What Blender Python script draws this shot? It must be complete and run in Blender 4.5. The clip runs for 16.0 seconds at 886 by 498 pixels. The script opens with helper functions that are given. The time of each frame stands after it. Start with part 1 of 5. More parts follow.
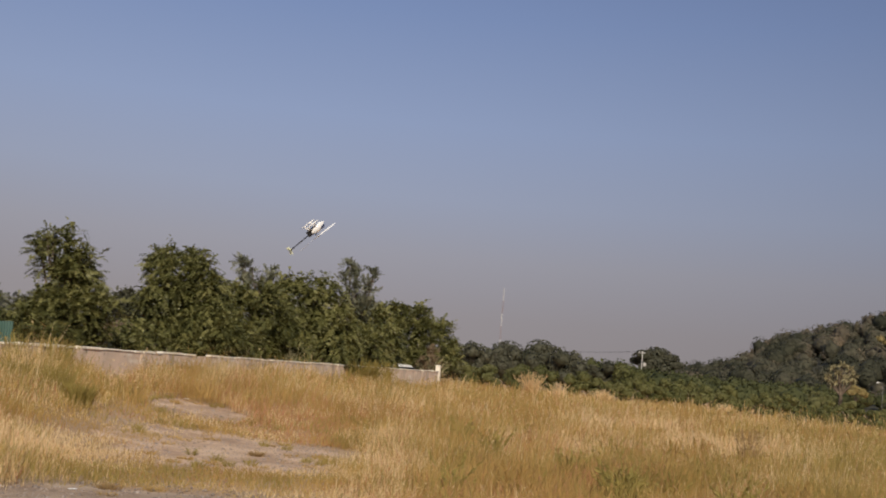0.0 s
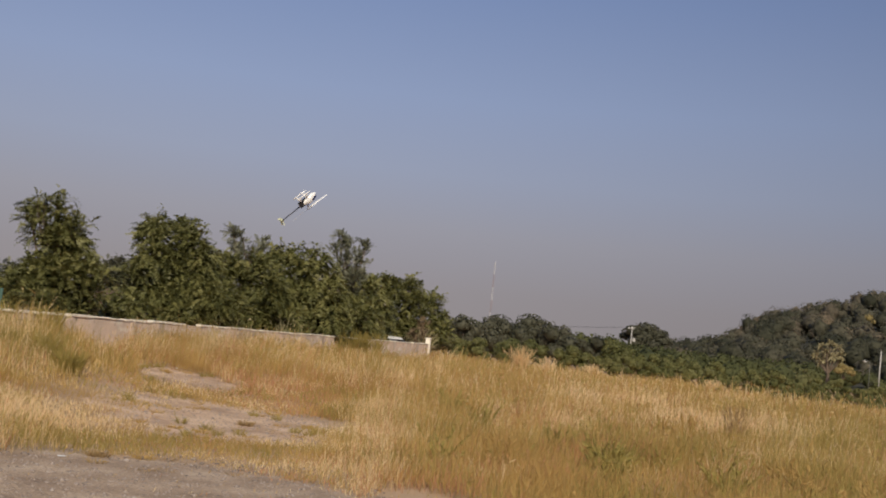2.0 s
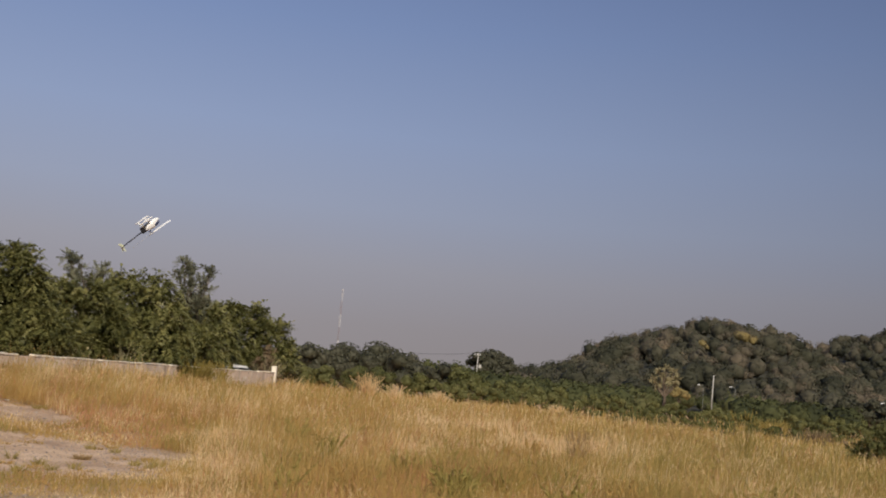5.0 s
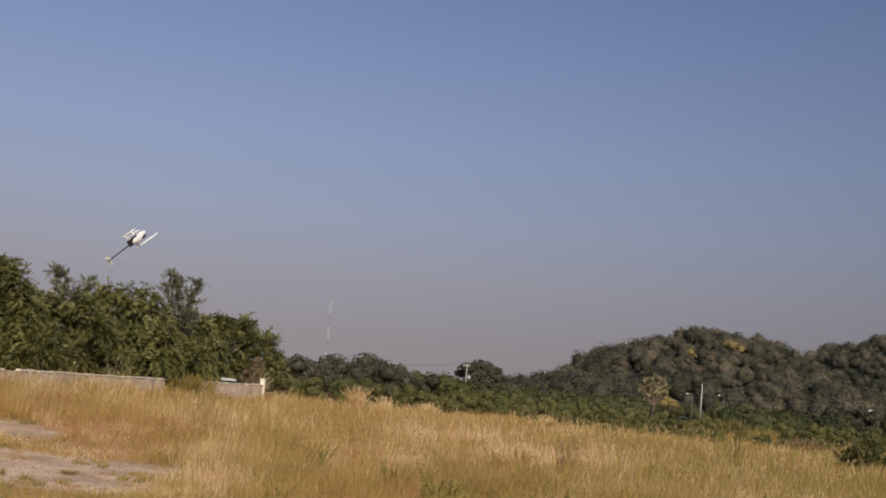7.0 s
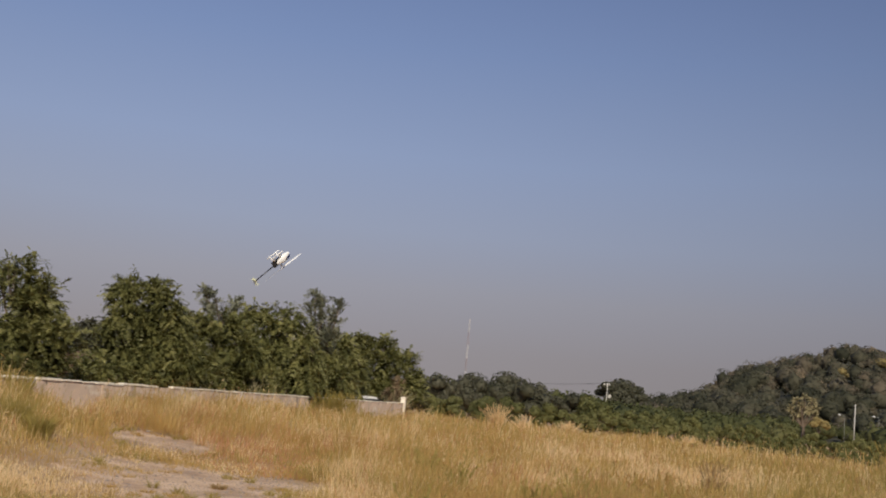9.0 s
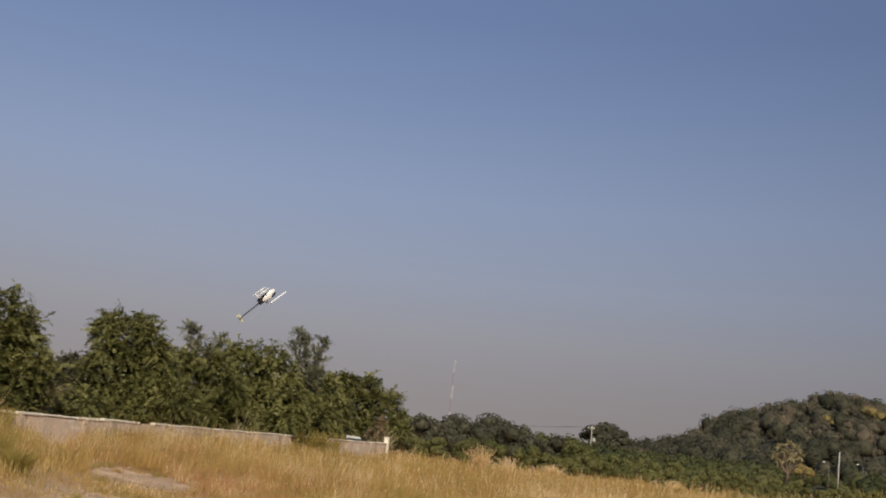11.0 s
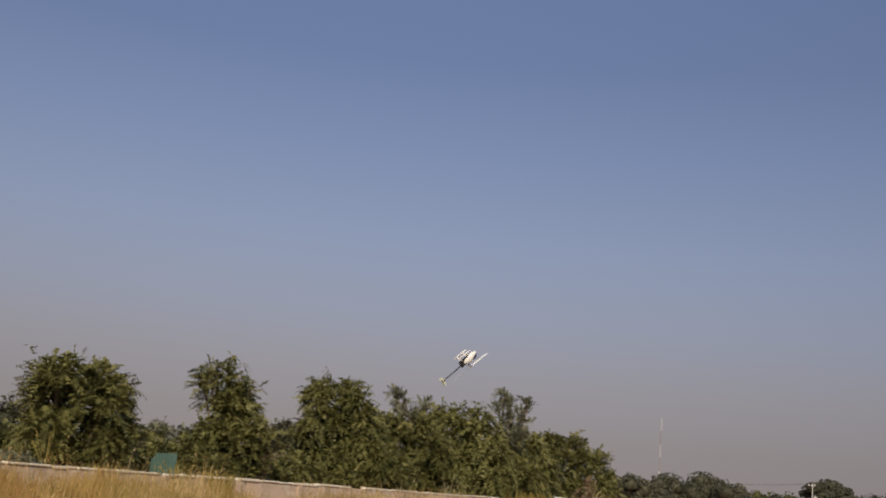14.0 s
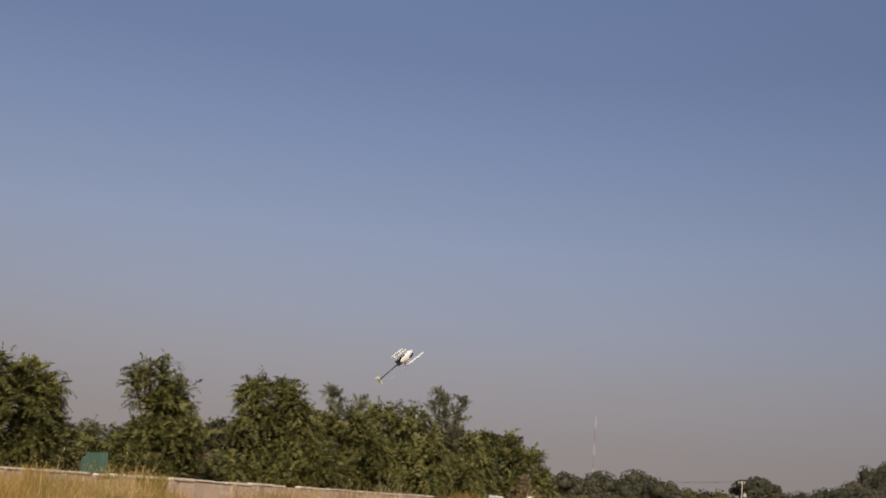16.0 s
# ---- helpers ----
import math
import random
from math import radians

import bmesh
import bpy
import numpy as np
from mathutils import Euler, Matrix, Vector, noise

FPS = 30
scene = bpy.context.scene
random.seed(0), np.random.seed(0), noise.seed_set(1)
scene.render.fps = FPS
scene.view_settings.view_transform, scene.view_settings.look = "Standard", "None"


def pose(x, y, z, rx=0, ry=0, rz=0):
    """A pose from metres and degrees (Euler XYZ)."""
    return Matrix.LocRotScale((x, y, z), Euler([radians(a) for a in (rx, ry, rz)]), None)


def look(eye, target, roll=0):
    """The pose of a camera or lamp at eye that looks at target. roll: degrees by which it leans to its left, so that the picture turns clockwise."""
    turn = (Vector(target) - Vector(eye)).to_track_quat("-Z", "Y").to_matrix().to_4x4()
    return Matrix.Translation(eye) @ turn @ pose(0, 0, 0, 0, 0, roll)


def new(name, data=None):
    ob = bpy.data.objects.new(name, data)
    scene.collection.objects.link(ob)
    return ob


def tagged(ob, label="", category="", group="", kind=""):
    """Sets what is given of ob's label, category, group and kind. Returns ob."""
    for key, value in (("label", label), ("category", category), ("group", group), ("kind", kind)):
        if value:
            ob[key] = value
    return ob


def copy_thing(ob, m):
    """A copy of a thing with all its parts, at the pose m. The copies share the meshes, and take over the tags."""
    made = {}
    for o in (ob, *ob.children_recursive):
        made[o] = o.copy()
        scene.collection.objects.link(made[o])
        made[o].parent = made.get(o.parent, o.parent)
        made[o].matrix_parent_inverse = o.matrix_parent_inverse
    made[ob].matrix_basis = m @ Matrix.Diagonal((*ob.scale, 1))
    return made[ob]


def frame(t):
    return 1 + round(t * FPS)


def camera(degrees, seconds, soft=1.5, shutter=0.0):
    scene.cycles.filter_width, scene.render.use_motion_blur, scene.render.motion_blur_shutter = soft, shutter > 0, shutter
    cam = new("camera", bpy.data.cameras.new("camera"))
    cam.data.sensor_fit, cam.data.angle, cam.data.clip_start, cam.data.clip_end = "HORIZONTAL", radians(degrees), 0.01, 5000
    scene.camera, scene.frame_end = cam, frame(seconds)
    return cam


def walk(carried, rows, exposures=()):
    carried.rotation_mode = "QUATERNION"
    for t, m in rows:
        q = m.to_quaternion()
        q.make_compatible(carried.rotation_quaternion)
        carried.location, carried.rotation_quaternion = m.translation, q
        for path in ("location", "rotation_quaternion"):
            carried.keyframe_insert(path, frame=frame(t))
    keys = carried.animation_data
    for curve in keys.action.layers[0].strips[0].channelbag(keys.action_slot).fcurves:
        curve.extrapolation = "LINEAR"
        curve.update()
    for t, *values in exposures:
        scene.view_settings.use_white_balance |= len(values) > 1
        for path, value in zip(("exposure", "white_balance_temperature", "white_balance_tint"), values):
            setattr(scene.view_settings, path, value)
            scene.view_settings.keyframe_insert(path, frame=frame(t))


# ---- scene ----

# One observer stands at the edge of a dry field and turns the camera after a model helicopter.
EYE = 1.7
cam = camera(44.0, 16.0, soft=1.9)
# seconds, yaw, pitch, roll in degrees
ROWS = [
    (0.0, -0.58, 6.01, -5.16),
    (0.3, -2.37, 6.19, -5.33),
    (0.5, -3.46, 5.98, -5.31),
    (0.8, -4.85, 5.32, -5.50),
    (1.0, -5.10, 5.17, -5.42),
    (1.3, -3.87, 5.13, -5.51),
    (1.5, -2.47, 5.11, -5.60),
    (1.8, -1.54, 4.77, -5.75),
    (2.0, -1.10, 4.65, -5.95),
    (2.3, -1.24, 5.58, -6.27),
    (2.5, -1.83, 5.90, -6.20),
    (2.8, -3.20, 5.80, -5.94),
    (3.0, -3.23, 6.21, -5.94),
    (3.3, -4.30, 6.52, -5.99),
    (3.5, -5.16, 6.76, -5.84),
    (3.8, -6.76, 7.05, -5.57),
    (4.0, -8.16, 7.09, -5.53),
    (4.2, -9.20, 6.90, -5.69),
    (6.3, -8.67, 6.85, -4.84),
    (6.5, -9.46, 7.41, -4.88),
    (6.8, -9.91, 7.92, -4.86),
    (7.0, -9.63, 7.48, -4.87),
    (7.3, -8.62, 7.00, -4.89),
    (7.5, -7.95, 7.24, -4.79),
    (7.8, -6.89, 7.56, -4.88),
    (8.0, -6.31, 7.69, -4.80),
    (8.3, -4.62, 7.16, -4.80),
    (8.5, -3.86, 6.97, -4.88),
    (8.8, -2.91, 7.31, -5.06),
    (9.0, -2.39, 7.81, -5.19),
    (9.2, -2.04, 8.58, -5.39),
    (11.3, -3.45, 10.37, -6.10),
    (11.5, -3.63, 10.62, -5.96),
    (11.8, -2.01, 9.90, -6.00),
    (12.0, -0.81, 10.01, -5.77),
    (12.3, 1.73, 9.86, -5.62),
    (12.5, 3.85, 9.85, -5.29),
    (12.8, 8.21, 9.70, -5.06),
    (13.0, 11.19, 9.89, -5.50),
    (13.2, 12.33, 11.06, -5.88),
    (13.5, 10.97, 12.83, -5.98),
    (13.8, 8.85, 12.76, -5.36),
    (14.0, 7.42, 12.03, -5.27),
    (14.3, 6.57, 11.34, -4.87),
    (14.5, 6.42, 10.96, -4.81),
    (14.8, 6.77, 10.85, -4.97),
    (15.0, 7.16, 11.27, -5.40),
    (15.3, 6.81, 12.26, -5.46),
    (15.5, 5.90, 13.00, -5.50),
    (15.8, 4.62, 12.80, -5.06),
    (16.0, 4.11, 12.26, -5.05),
]
walk(cam, [(t, pose(0, 0, EYE, 90 + pitch, roll, yaw)) for t, yaw, pitch, roll in ROWS],
     [(0.0, -0.02, 6280, 8), (9.2, -0.02, 6220, 7), (11.3, -0.05, 6440, 5), (13.0, -0.09, 6470, 5), (13.6, -0.10, 6470, 5), (14.2, -0.10, 6620, 8), (16.0, -0.08, 6700, 7)])

# ---- light ----
SUN_AZIMUTH, SUN_HEIGHT = 173.0, 37.0      # compass degrees from +y, clockwise; degrees above the horizon


def heading(azimuth, distance, z=0.0):
    """The place at a compass heading from the observer (clockwise from +y) and a distance."""
    return Vector((distance * math.sin(radians(azimuth)), distance * math.cos(radians(azimuth)), z))


sun = new("sun", bpy.data.lights.new("sun", "SUN"))
sun.data.energy, sun.data.angle, sun.data.color = 3.9, radians(0.6), (1.0, 0.86, 0.68)
sun_place = heading(SUN_AZIMUTH, 50 * math.cos(radians(SUN_HEIGHT)), 50 * math.sin(radians(SUN_HEIGHT)))
sun.matrix_world = look(sun_place, (0, 0, 0))

world = bpy.data.worlds.new("hazy_sky")
scene.world = world
world.use_nodes = True
wn, wl = world.node_tree.nodes, world.node_tree.links
wn.clear()
w_out, w_bg = wn.new("ShaderNodeOutputWorld"), wn.new("ShaderNodeBackground")
sky = wn.new("ShaderNodeTexSky")
sky.sky_type, sky.sun_disc = "NISHITA", False
sky.sun_elevation, sky.sun_rotation = radians(SUN_HEIGHT), radians(SUN_AZIMUTH)
sky.air_density, sky.dust_density, sky.ozone_density = 1.0, 2.0, 2.0
w_scale = wn.new("ShaderNodeVectorMath")
w_scale.operation = "SCALE"
w_scale.inputs["Scale"].default_value = 0.085
# a dry-season haze layer: mauve-grey at the horizon, thinning out into blue
w_geo, w_sep, w_ramp = wn.new("ShaderNodeTexCoord"), wn.new("ShaderNodeSeparateXYZ"), wn.new("ShaderNodeValToRGB")
stops = [(0.0, (0.288, 0.250, 0.246)), (0.044, (0.299, 0.267, 0.276)), (0.096, (0.320, 0.307, 0.346)), (0.148, (0.308, 0.332, 0.430)),
         (0.215, (0.272, 0.324, 0.476)), (0.309, (0.198, 0.260, 0.438)), (0.37, (0.160, 0.216, 0.390)), (0.60, (0.110, 0.170, 0.340))]
while len(w_ramp.color_ramp.elements) < len(stops):
    w_ramp.color_ramp.elements.new(0.5)
for e, (p, c) in zip(w_ramp.color_ramp.elements, stops):
    e.position, e.color = p, (*c, 1)
w_thin = wn.new("ShaderNodeMapRange")
w_thin.inputs["From Min"].default_value, w_thin.inputs["From Max"].default_value = 0.42, 0.85
w_thin.inputs["To Min"].default_value, w_thin.inputs["To Max"].default_value = 0.0, 1.0
w_mix = wn.new("ShaderNodeMix")
w_mix.data_type = "RGBA"
wl.new(w_geo.outputs["Generated"], w_sep.inputs[0])
wl.new(w_sep.outputs["Z"], w_ramp.inputs[0])
wl.new(w_sep.outputs["Z"], w_thin.inputs["Value"])
wl.new(sky.outputs[0], w_scale.inputs[0])
wl.new(w_thin.outputs[0], w_mix.inputs["Factor"])
# haze is brightest ahead, slightly west (-x); the fade to both sides imitates lens vignetting
w_x = wn.new("ShaderNodeClamp")
w_x.inputs["Min"].default_value, w_x.inputs["Max"].default_value = -0.6, 0.6
w_slope, w_west = wn.new("ShaderNodeMath"), wn.new("ShaderNodeMath")
w_slope.operation = w_west.operation = "MULTIPLY_ADD"
w_slope.inputs[1].default_value, w_slope.inputs[2].default_value = -0.55, -0.25
w_west.inputs[2].default_value = 1.02
w_tint = wn.new("ShaderNodeVectorMath")
w_tint.operation = "SCALE"
wl.new(w_sep.outputs["X"], w_x.inputs["Value"])
wl.new(w_x.outputs[0], w_slope.inputs[0])
wl.new(w_x.outputs[0], w_west.inputs[0])
wl.new(w_slope.outputs[0], w_west.inputs[1])
wl.new(w_ramp.outputs[0], w_tint.inputs[0])
wl.new(w_west.outputs[0], w_tint.inputs["Scale"])
wl.new(w_tint.outputs[0], w_mix.inputs["A"])
wl.new(w_scale.outputs[0], w_mix.inputs["B"])
wl.new(w_mix.outputs["Result"], w_bg.inputs[0])
wl.new(w_bg.outputs[0], w_out.inputs[0])

# ---- materials ----


def surface(name, tones, scale=1.0, fine=20.0, rough=0.8, metal=0.0, bump=0.3, through_light=0.0, island=0.0, tone_attribute=False, spread=1.0, bump_distance=0.02):
    """A node material: a ramp over tones driven by coarse and fine noise in metres, with relief; through_light makes it leafy."""
    m = bpy.data.materials.new(name)
    m.use_nodes = True
    n, l = m.node_tree.nodes, m.node_tree.links
    n.clear()
    out, bsdf = n.new("ShaderNodeOutputMaterial"), n.new("ShaderNodeBsdfPrincipled")
    bsdf.inputs["Roughness"].default_value, bsdf.inputs["Metallic"].default_value = rough, metal
    bsdf.inputs["Specular IOR Level"].default_value = 0.25 if through_light else 0.4
    geo = n.new("ShaderNodeNewGeometry")
    big, small = n.new("ShaderNodeTexNoise"), n.new("ShaderNodeTexNoise")
    big.inputs["Scale"].default_value, big.inputs["Detail"].default_value = scale, 4.0
    small.inputs["Scale"].default_value, small.inputs["Detail"].default_value = fine, 3.0
    l.new(geo.outputs["Position"], big.inputs["Vector"])
    l.new(geo.outputs["Position"], small.inputs["Vector"])
    add = n.new("ShaderNodeMath")
    add.operation = "MULTIPLY_ADD"
    add.inputs[1].default_value = 0.35
    l.new(small.outputs["Fac"], add.inputs[0])
    l.new(big.outputs["Fac"], add.inputs[2])
    value = add.outputs[0]
    if island:
        extra = n.new("ShaderNodeMath")
        extra.operation = "MULTIPLY_ADD"
        extra.inputs[1].default_value = island
        l.new(geo.outputs["Random Per Island"], extra.inputs[0])
        l.new(value, extra.inputs[2])
        value = extra.outputs[0]
    if tone_attribute:
        att, extra = n.new("ShaderNodeAttribute"), n.new("ShaderNodeMath")
        att.attribute_name = "tone"
        extra.operation = "MULTIPLY_ADD"
        extra.inputs[1].default_value = 1.0
        l.new(att.outputs["Fac"], extra.inputs[0])
        l.new(value, extra.inputs[2])
        value = extra.outputs[0]
    fit_range = n.new("ShaderNodeMapRange")
    middle = 0.5 + 0.175 + island / 2 + (0.5 if tone_attribute else 0)
    half = spread * (0.28 + island / 2 + (0.45 if tone_attribute else 0))
    fit_range.inputs["From Min"].default_value, fit_range.inputs["From Max"].default_value = middle - half, middle + half
    l.new(value, fit_range.inputs["Value"])
    ramp = n.new("ShaderNodeValToRGB")
    while len(ramp.color_ramp.elements) < len(tones):
        ramp.color_ramp.elements.new(0.5)
    for i, (e, c) in enumerate(zip(ramp.color_ramp.elements, tones)):
        e.position, e.color = i / max(1, len(tones) - 1), (*c, 1)
    l.new(fit_range.outputs[0], ramp.inputs[0])
    l.new(ramp.outputs[0], bsdf.inputs["Base Color"])
    if bump:
        b = n.new("ShaderNodeBump")
        b.inputs["Strength"].default_value, b.inputs["Distance"].default_value = bump, bump_distance
        l.new(small.outputs["Fac"], b.inputs["Height"])
        l.new(b.outputs[0], bsdf.inputs["Normal"])
    if through_light:
        mix, tr = n.new("ShaderNodeMixShader"), n.new("ShaderNodeBsdfTranslucent")
        mix.inputs[0].default_value = through_light
        l.new(ramp.outputs[0], tr.inputs["Color"])
        l.new(bsdf.outputs[0], mix.inputs[1])
        l.new(tr.outputs[0], mix.inputs[2])
        l.new(mix.outputs[0], out.inputs[0])
    else:
        l.new(bsdf.outputs[0], out.inputs[0])
    return m


SOIL = surface("dry_soil", [(0.30, 0.20, 0.115), (0.42, 0.29, 0.18), (0.50, 0.36, 0.24)], 0.25, 9.0, 0.95, bump=0.5)
GRAVEL = surface("gravel_dust", [(0.33, 0.215, 0.138), (0.50, 0.345, 0.228), (0.63, 0.455, 0.315)], 1.1, 7.0, 0.95, bump=1.0, bump_distance=0.05, spread=0.75)
TRACK = surface("gravel_track", [(0.235, 0.165, 0.112), (0.37, 0.27, 0.187), (0.51, 0.395, 0.285)], 1.4, 16.0, 0.95, bump=1.0, bump_distance=0.05, spread=0.9)
PEBBLE = surface("pebble", [(0.14, 0.11, 0.09), (0.30, 0.24, 0.20), (0.46, 0.39, 0.34)], 3.0, 30.0, 0.85, island=0.6)
STRAW = surface("dry_grass", [(0.34, 0.213, 0.064), (0.47, 0.308, 0.102), (0.57, 0.392, 0.145), (0.65, 0.472, 0.205)], 0.30, 1.6, 0.85, bump=0, through_light=0.4, island=0.14, spread=0.76)
GREENGRASS = surface("green_grass", [(0.27, 0.220, 0.060), (0.375, 0.295, 0.088), (0.48, 0.370, 0.130)], 0.4, 2.5, 0.8, bump=0, through_light=0.4, island=0.18)
WEED = surface("weed_leaf", [(0.30, 0.255, 0.070), (0.40, 0.33, 0.10), (0.50, 0.405, 0.14)], 0.6, 4.0, 0.9, bump=0, through_light=0.45, island=0.2)
REDGRASS = surface("reddish_grass", [(0.42, 0.205, 0.10), (0.56, 0.29, 0.15), (0.66, 0.38, 0.215)], 0.4, 2.0, 0.8, bump=0, through_light=0.4, island=0.25)
PALE = surface("pale_reed_grass", [(0.68, 0.49, 0.25), (0.80, 0.61, 0.345), (0.87, 0.71, 0.45)], 0.4, 3.0, 0.85, bump=0, through_light=0.35, island=0.12)
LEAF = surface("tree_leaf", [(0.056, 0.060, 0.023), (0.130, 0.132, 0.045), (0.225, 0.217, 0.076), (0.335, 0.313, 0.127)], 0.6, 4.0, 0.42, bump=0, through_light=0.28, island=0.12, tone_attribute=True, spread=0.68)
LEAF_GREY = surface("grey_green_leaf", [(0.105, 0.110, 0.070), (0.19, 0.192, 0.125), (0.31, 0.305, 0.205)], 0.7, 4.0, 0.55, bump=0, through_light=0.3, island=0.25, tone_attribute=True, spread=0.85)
BUSH = surface("bush_leaf", [(0.058, 0.062, 0.022), (0.108, 0.112, 0.037), (0.165, 0.160, 0.056), (0.235, 0.210, 0.084)], 0.12, 1.2, 0.6, bump=0, through_light=0.2, island=0.22)
DARKLEAF = surface("dark_leaf", [(0.046, 0.047, 0.029), (0.076, 0.075, 0.047), (0.108, 0.099, 0.064)], 0.3, 2.0, 0.6, bump=0, through_light=0.15, island=0.25)
# greyed olive and brown tones: the far woods' haze is put into the colour
WOODS = surface("hazed_foliage", [(0.042, 0.044, 0.028), (0.075, 0.075, 0.047), (0.115, 0.107, 0.071), (0.158, 0.132, 0.092), (0.235, 0.184, 0.122)], 0.02, 0.35, 0.8, bump=0, through_light=0.32, island=0.06, tone_attribute=True, spread=0.85)
SCRUB = surface("scrub_leaf", [(0.046, 0.052, 0.022), (0.086, 0.094, 0.036), (0.130, 0.132, 0.052), (0.180, 0.165, 0.075)], 0.05, 0.6, 0.8, bump=0, through_light=0.3, island=0.06, tone_attribute=True, spread=0.82)
YELLOWLEAF = surface("yellow_leaf", [(0.25, 0.195, 0.075), (0.36, 0.285, 0.115), (0.46, 0.37, 0.165)], 0.5, 3.0, 0.6, bump=0, through_light=0.3, island=0.4)
FROND = surface("dry_frond", [(0.20, 0.175, 0.085), (0.33, 0.285, 0.15), (0.48, 0.42, 0.25)], 0.5, 3.0, 0.6, bump=0, through_light=0.25, island=0.4)
BARK = surface("bark", [(0.09, 0.065, 0.045), (0.16, 0.12, 0.085), (0.24, 0.19, 0.14)], 2.0, 25.0, 0.9, bump=0.8)
# soil coloured dark olive, painting the shade in gaps between the hill crowns
HILLSOIL = surface("gap_dark_soil", [(0.03, 0.03, 0.019), (0.055, 0.05, 0.03)], 0.02, 0.3, 0.95)
def stained_plaster(name):
    """Old pinkish render: grey weathering in broad patches, dark streaks running down, and pale worn spots."""
    m = bpy.data.materials.new(name)
    m.use_nodes = True
    n, l = m.node_tree.nodes, m.node_tree.links
    bsdf = n["Principled BSDF"]
    bsdf.inputs["Roughness"].default_value = 0.92
    geo, colour = n.new("ShaderNodeNewGeometry"), None
    for stretch, scale, low, high, tone in (((1, 1, 1), 0.5, 0.42, 0.75, (0.46, 0.385, 0.315)), ((1, 1, 0.25), 1.9, 0.52, 0.72, (0.33, 0.265, 0.21)), ((1, 1, 1.6), 1.6, 0.56, 0.70, (0.80, 0.72, 0.61)), ((1, 1, 1), 5.0, 0.62, 0.72, (0.15, 0.12, 0.095))):
        move, tex, fit, mix = n.new("ShaderNodeMapping"), n.new("ShaderNodeTexNoise"), n.new("ShaderNodeMapRange"), n.new("ShaderNodeMix")
        move.inputs["Scale"].default_value = stretch
        tex.inputs["Scale"].default_value, tex.inputs["Detail"].default_value = scale, 5.0
        fit.inputs["From Min"].default_value, fit.inputs["From Max"].default_value = low, high
        fit.inputs["To Max"].default_value = 0.85
        mix.data_type = "RGBA"
        mix.inputs["A"].default_value, mix.inputs["B"].default_value = (0.70, 0.55, 0.43, 1), (*tone, 1)
        l.new(geo.outputs["Position"], move.inputs[0])
        l.new(move.outputs[0], tex.inputs["Vector"])
        l.new(tex.outputs["Fac"], fit.inputs["Value"])
        l.new(fit.outputs[0], mix.inputs["Factor"])
        if colour:
            l.new(colour, mix.inputs["A"])
        colour = mix.outputs["Result"]
    l.new(colour, bsdf.inputs["Base Color"])
    b = n.new("ShaderNodeBump")
    b.inputs["Strength"].default_value, b.inputs["Distance"].default_value = 0.6, 0.02
    l.new(tex.outputs["Fac"], b.inputs["Height"])
    l.new(b.outputs[0], bsdf.inputs["Normal"])
    return m


PLASTER = stained_plaster("weathered_plaster")
COPING = surface("limewashed_coping", [(0.66, 0.58, 0.47), (0.87, 0.80, 0.68), (0.91, 0.86, 0.76)], 0.9, 8.0, 0.85, bump=0.3)
CONCRETE = surface("concrete", [(0.32, 0.30, 0.275), (0.45, 0.43, 0.395), (0.54, 0.52, 0.48)], 1.0, 10.0, 0.85)
WHITEPAINT = surface("white_paint", [(0.72, 0.71, 0.69), (0.80, 0.79, 0.77)], 1.0, 12.0, 0.5, bump=0.05)
TEAL = surface("teal_sheet", [(0.060, 0.120, 0.102), (0.085, 0.155, 0.132), (0.11, 0.185, 0.160)], 0.7, 6.0, 0.7, bump=0.1)
BRICKRED = surface("red_brown_plaster", [(0.12, 0.07, 0.052), (0.17, 0.098, 0.075), (0.22, 0.135, 0.105)], 0.6, 6.0, 0.9)
STEEL = surface("galvanised_steel", [(0.42, 0.43, 0.44), (0.55, 0.56, 0.57)], 1.0, 15.0, 0.45, metal=0.6, bump=0.05)
BROWNGRASS = surface("withered_grass", [(0.33, 0.225, 0.105), (0.42, 0.29, 0.14), (0.50, 0.355, 0.18)], 0.6, 4.0, 0.9, bump=0, through_light=0.35, island=0.3)
DRYLEAF = surface("withered_leaf", [(0.17, 0.12, 0.070), (0.26, 0.19, 0.11), (0.35, 0.26, 0.16)], 0.6, 4.0, 0.85, bump=0, through_light=0.25, island=0.4)
DARKSTEEL = surface("weathered_steel", [(0.16, 0.16, 0.155), (0.24, 0.235, 0.225)], 1.0, 15.0, 0.6, metal=0.3, bump=0.05)
# mast paints greyed towards the sky colour, so haze is in the paint
HAZEDRED = surface("hazed_mast_red", [(0.25, 0.19, 0.19), (0.29, 0.22, 0.22)], 0.2, 3.0, 0.6, bump=0)
HAZEDWHITE = surface("hazed_mast_white", [(0.52, 0.50, 0.50), (0.60, 0.58, 0.58)], 0.2, 3.0, 0.6, bump=0)
CABLE = surface("black_cable", [(0.03, 0.03, 0.03), (0.05, 0.05, 0.05)], 1.0, 5.0, 0.6, bump=0)
LIME = surface("lime_gelcoat", [(0.62, 0.65, 0.46), (0.68, 0.71, 0.53)], 4.0, 30.0, 0.3, bump=0)
CARBON = surface("carbon_fibre", [(0.012, 0.012, 0.014), (0.03, 0.03, 0.034)], 8.0, 120.0, 0.35, bump=0)
CANOPY = surface("white_gelcoat", [(0.78, 0.78, 0.78), (0.84, 0.84, 0.83)], 4.0, 30.0, 0.25, bump=0)
BLUETRIM = surface("blue_trim", [(0.015, 0.022, 0.06), (0.025, 0.035, 0.10)], 4.0, 30.0, 0.3, bump=0)
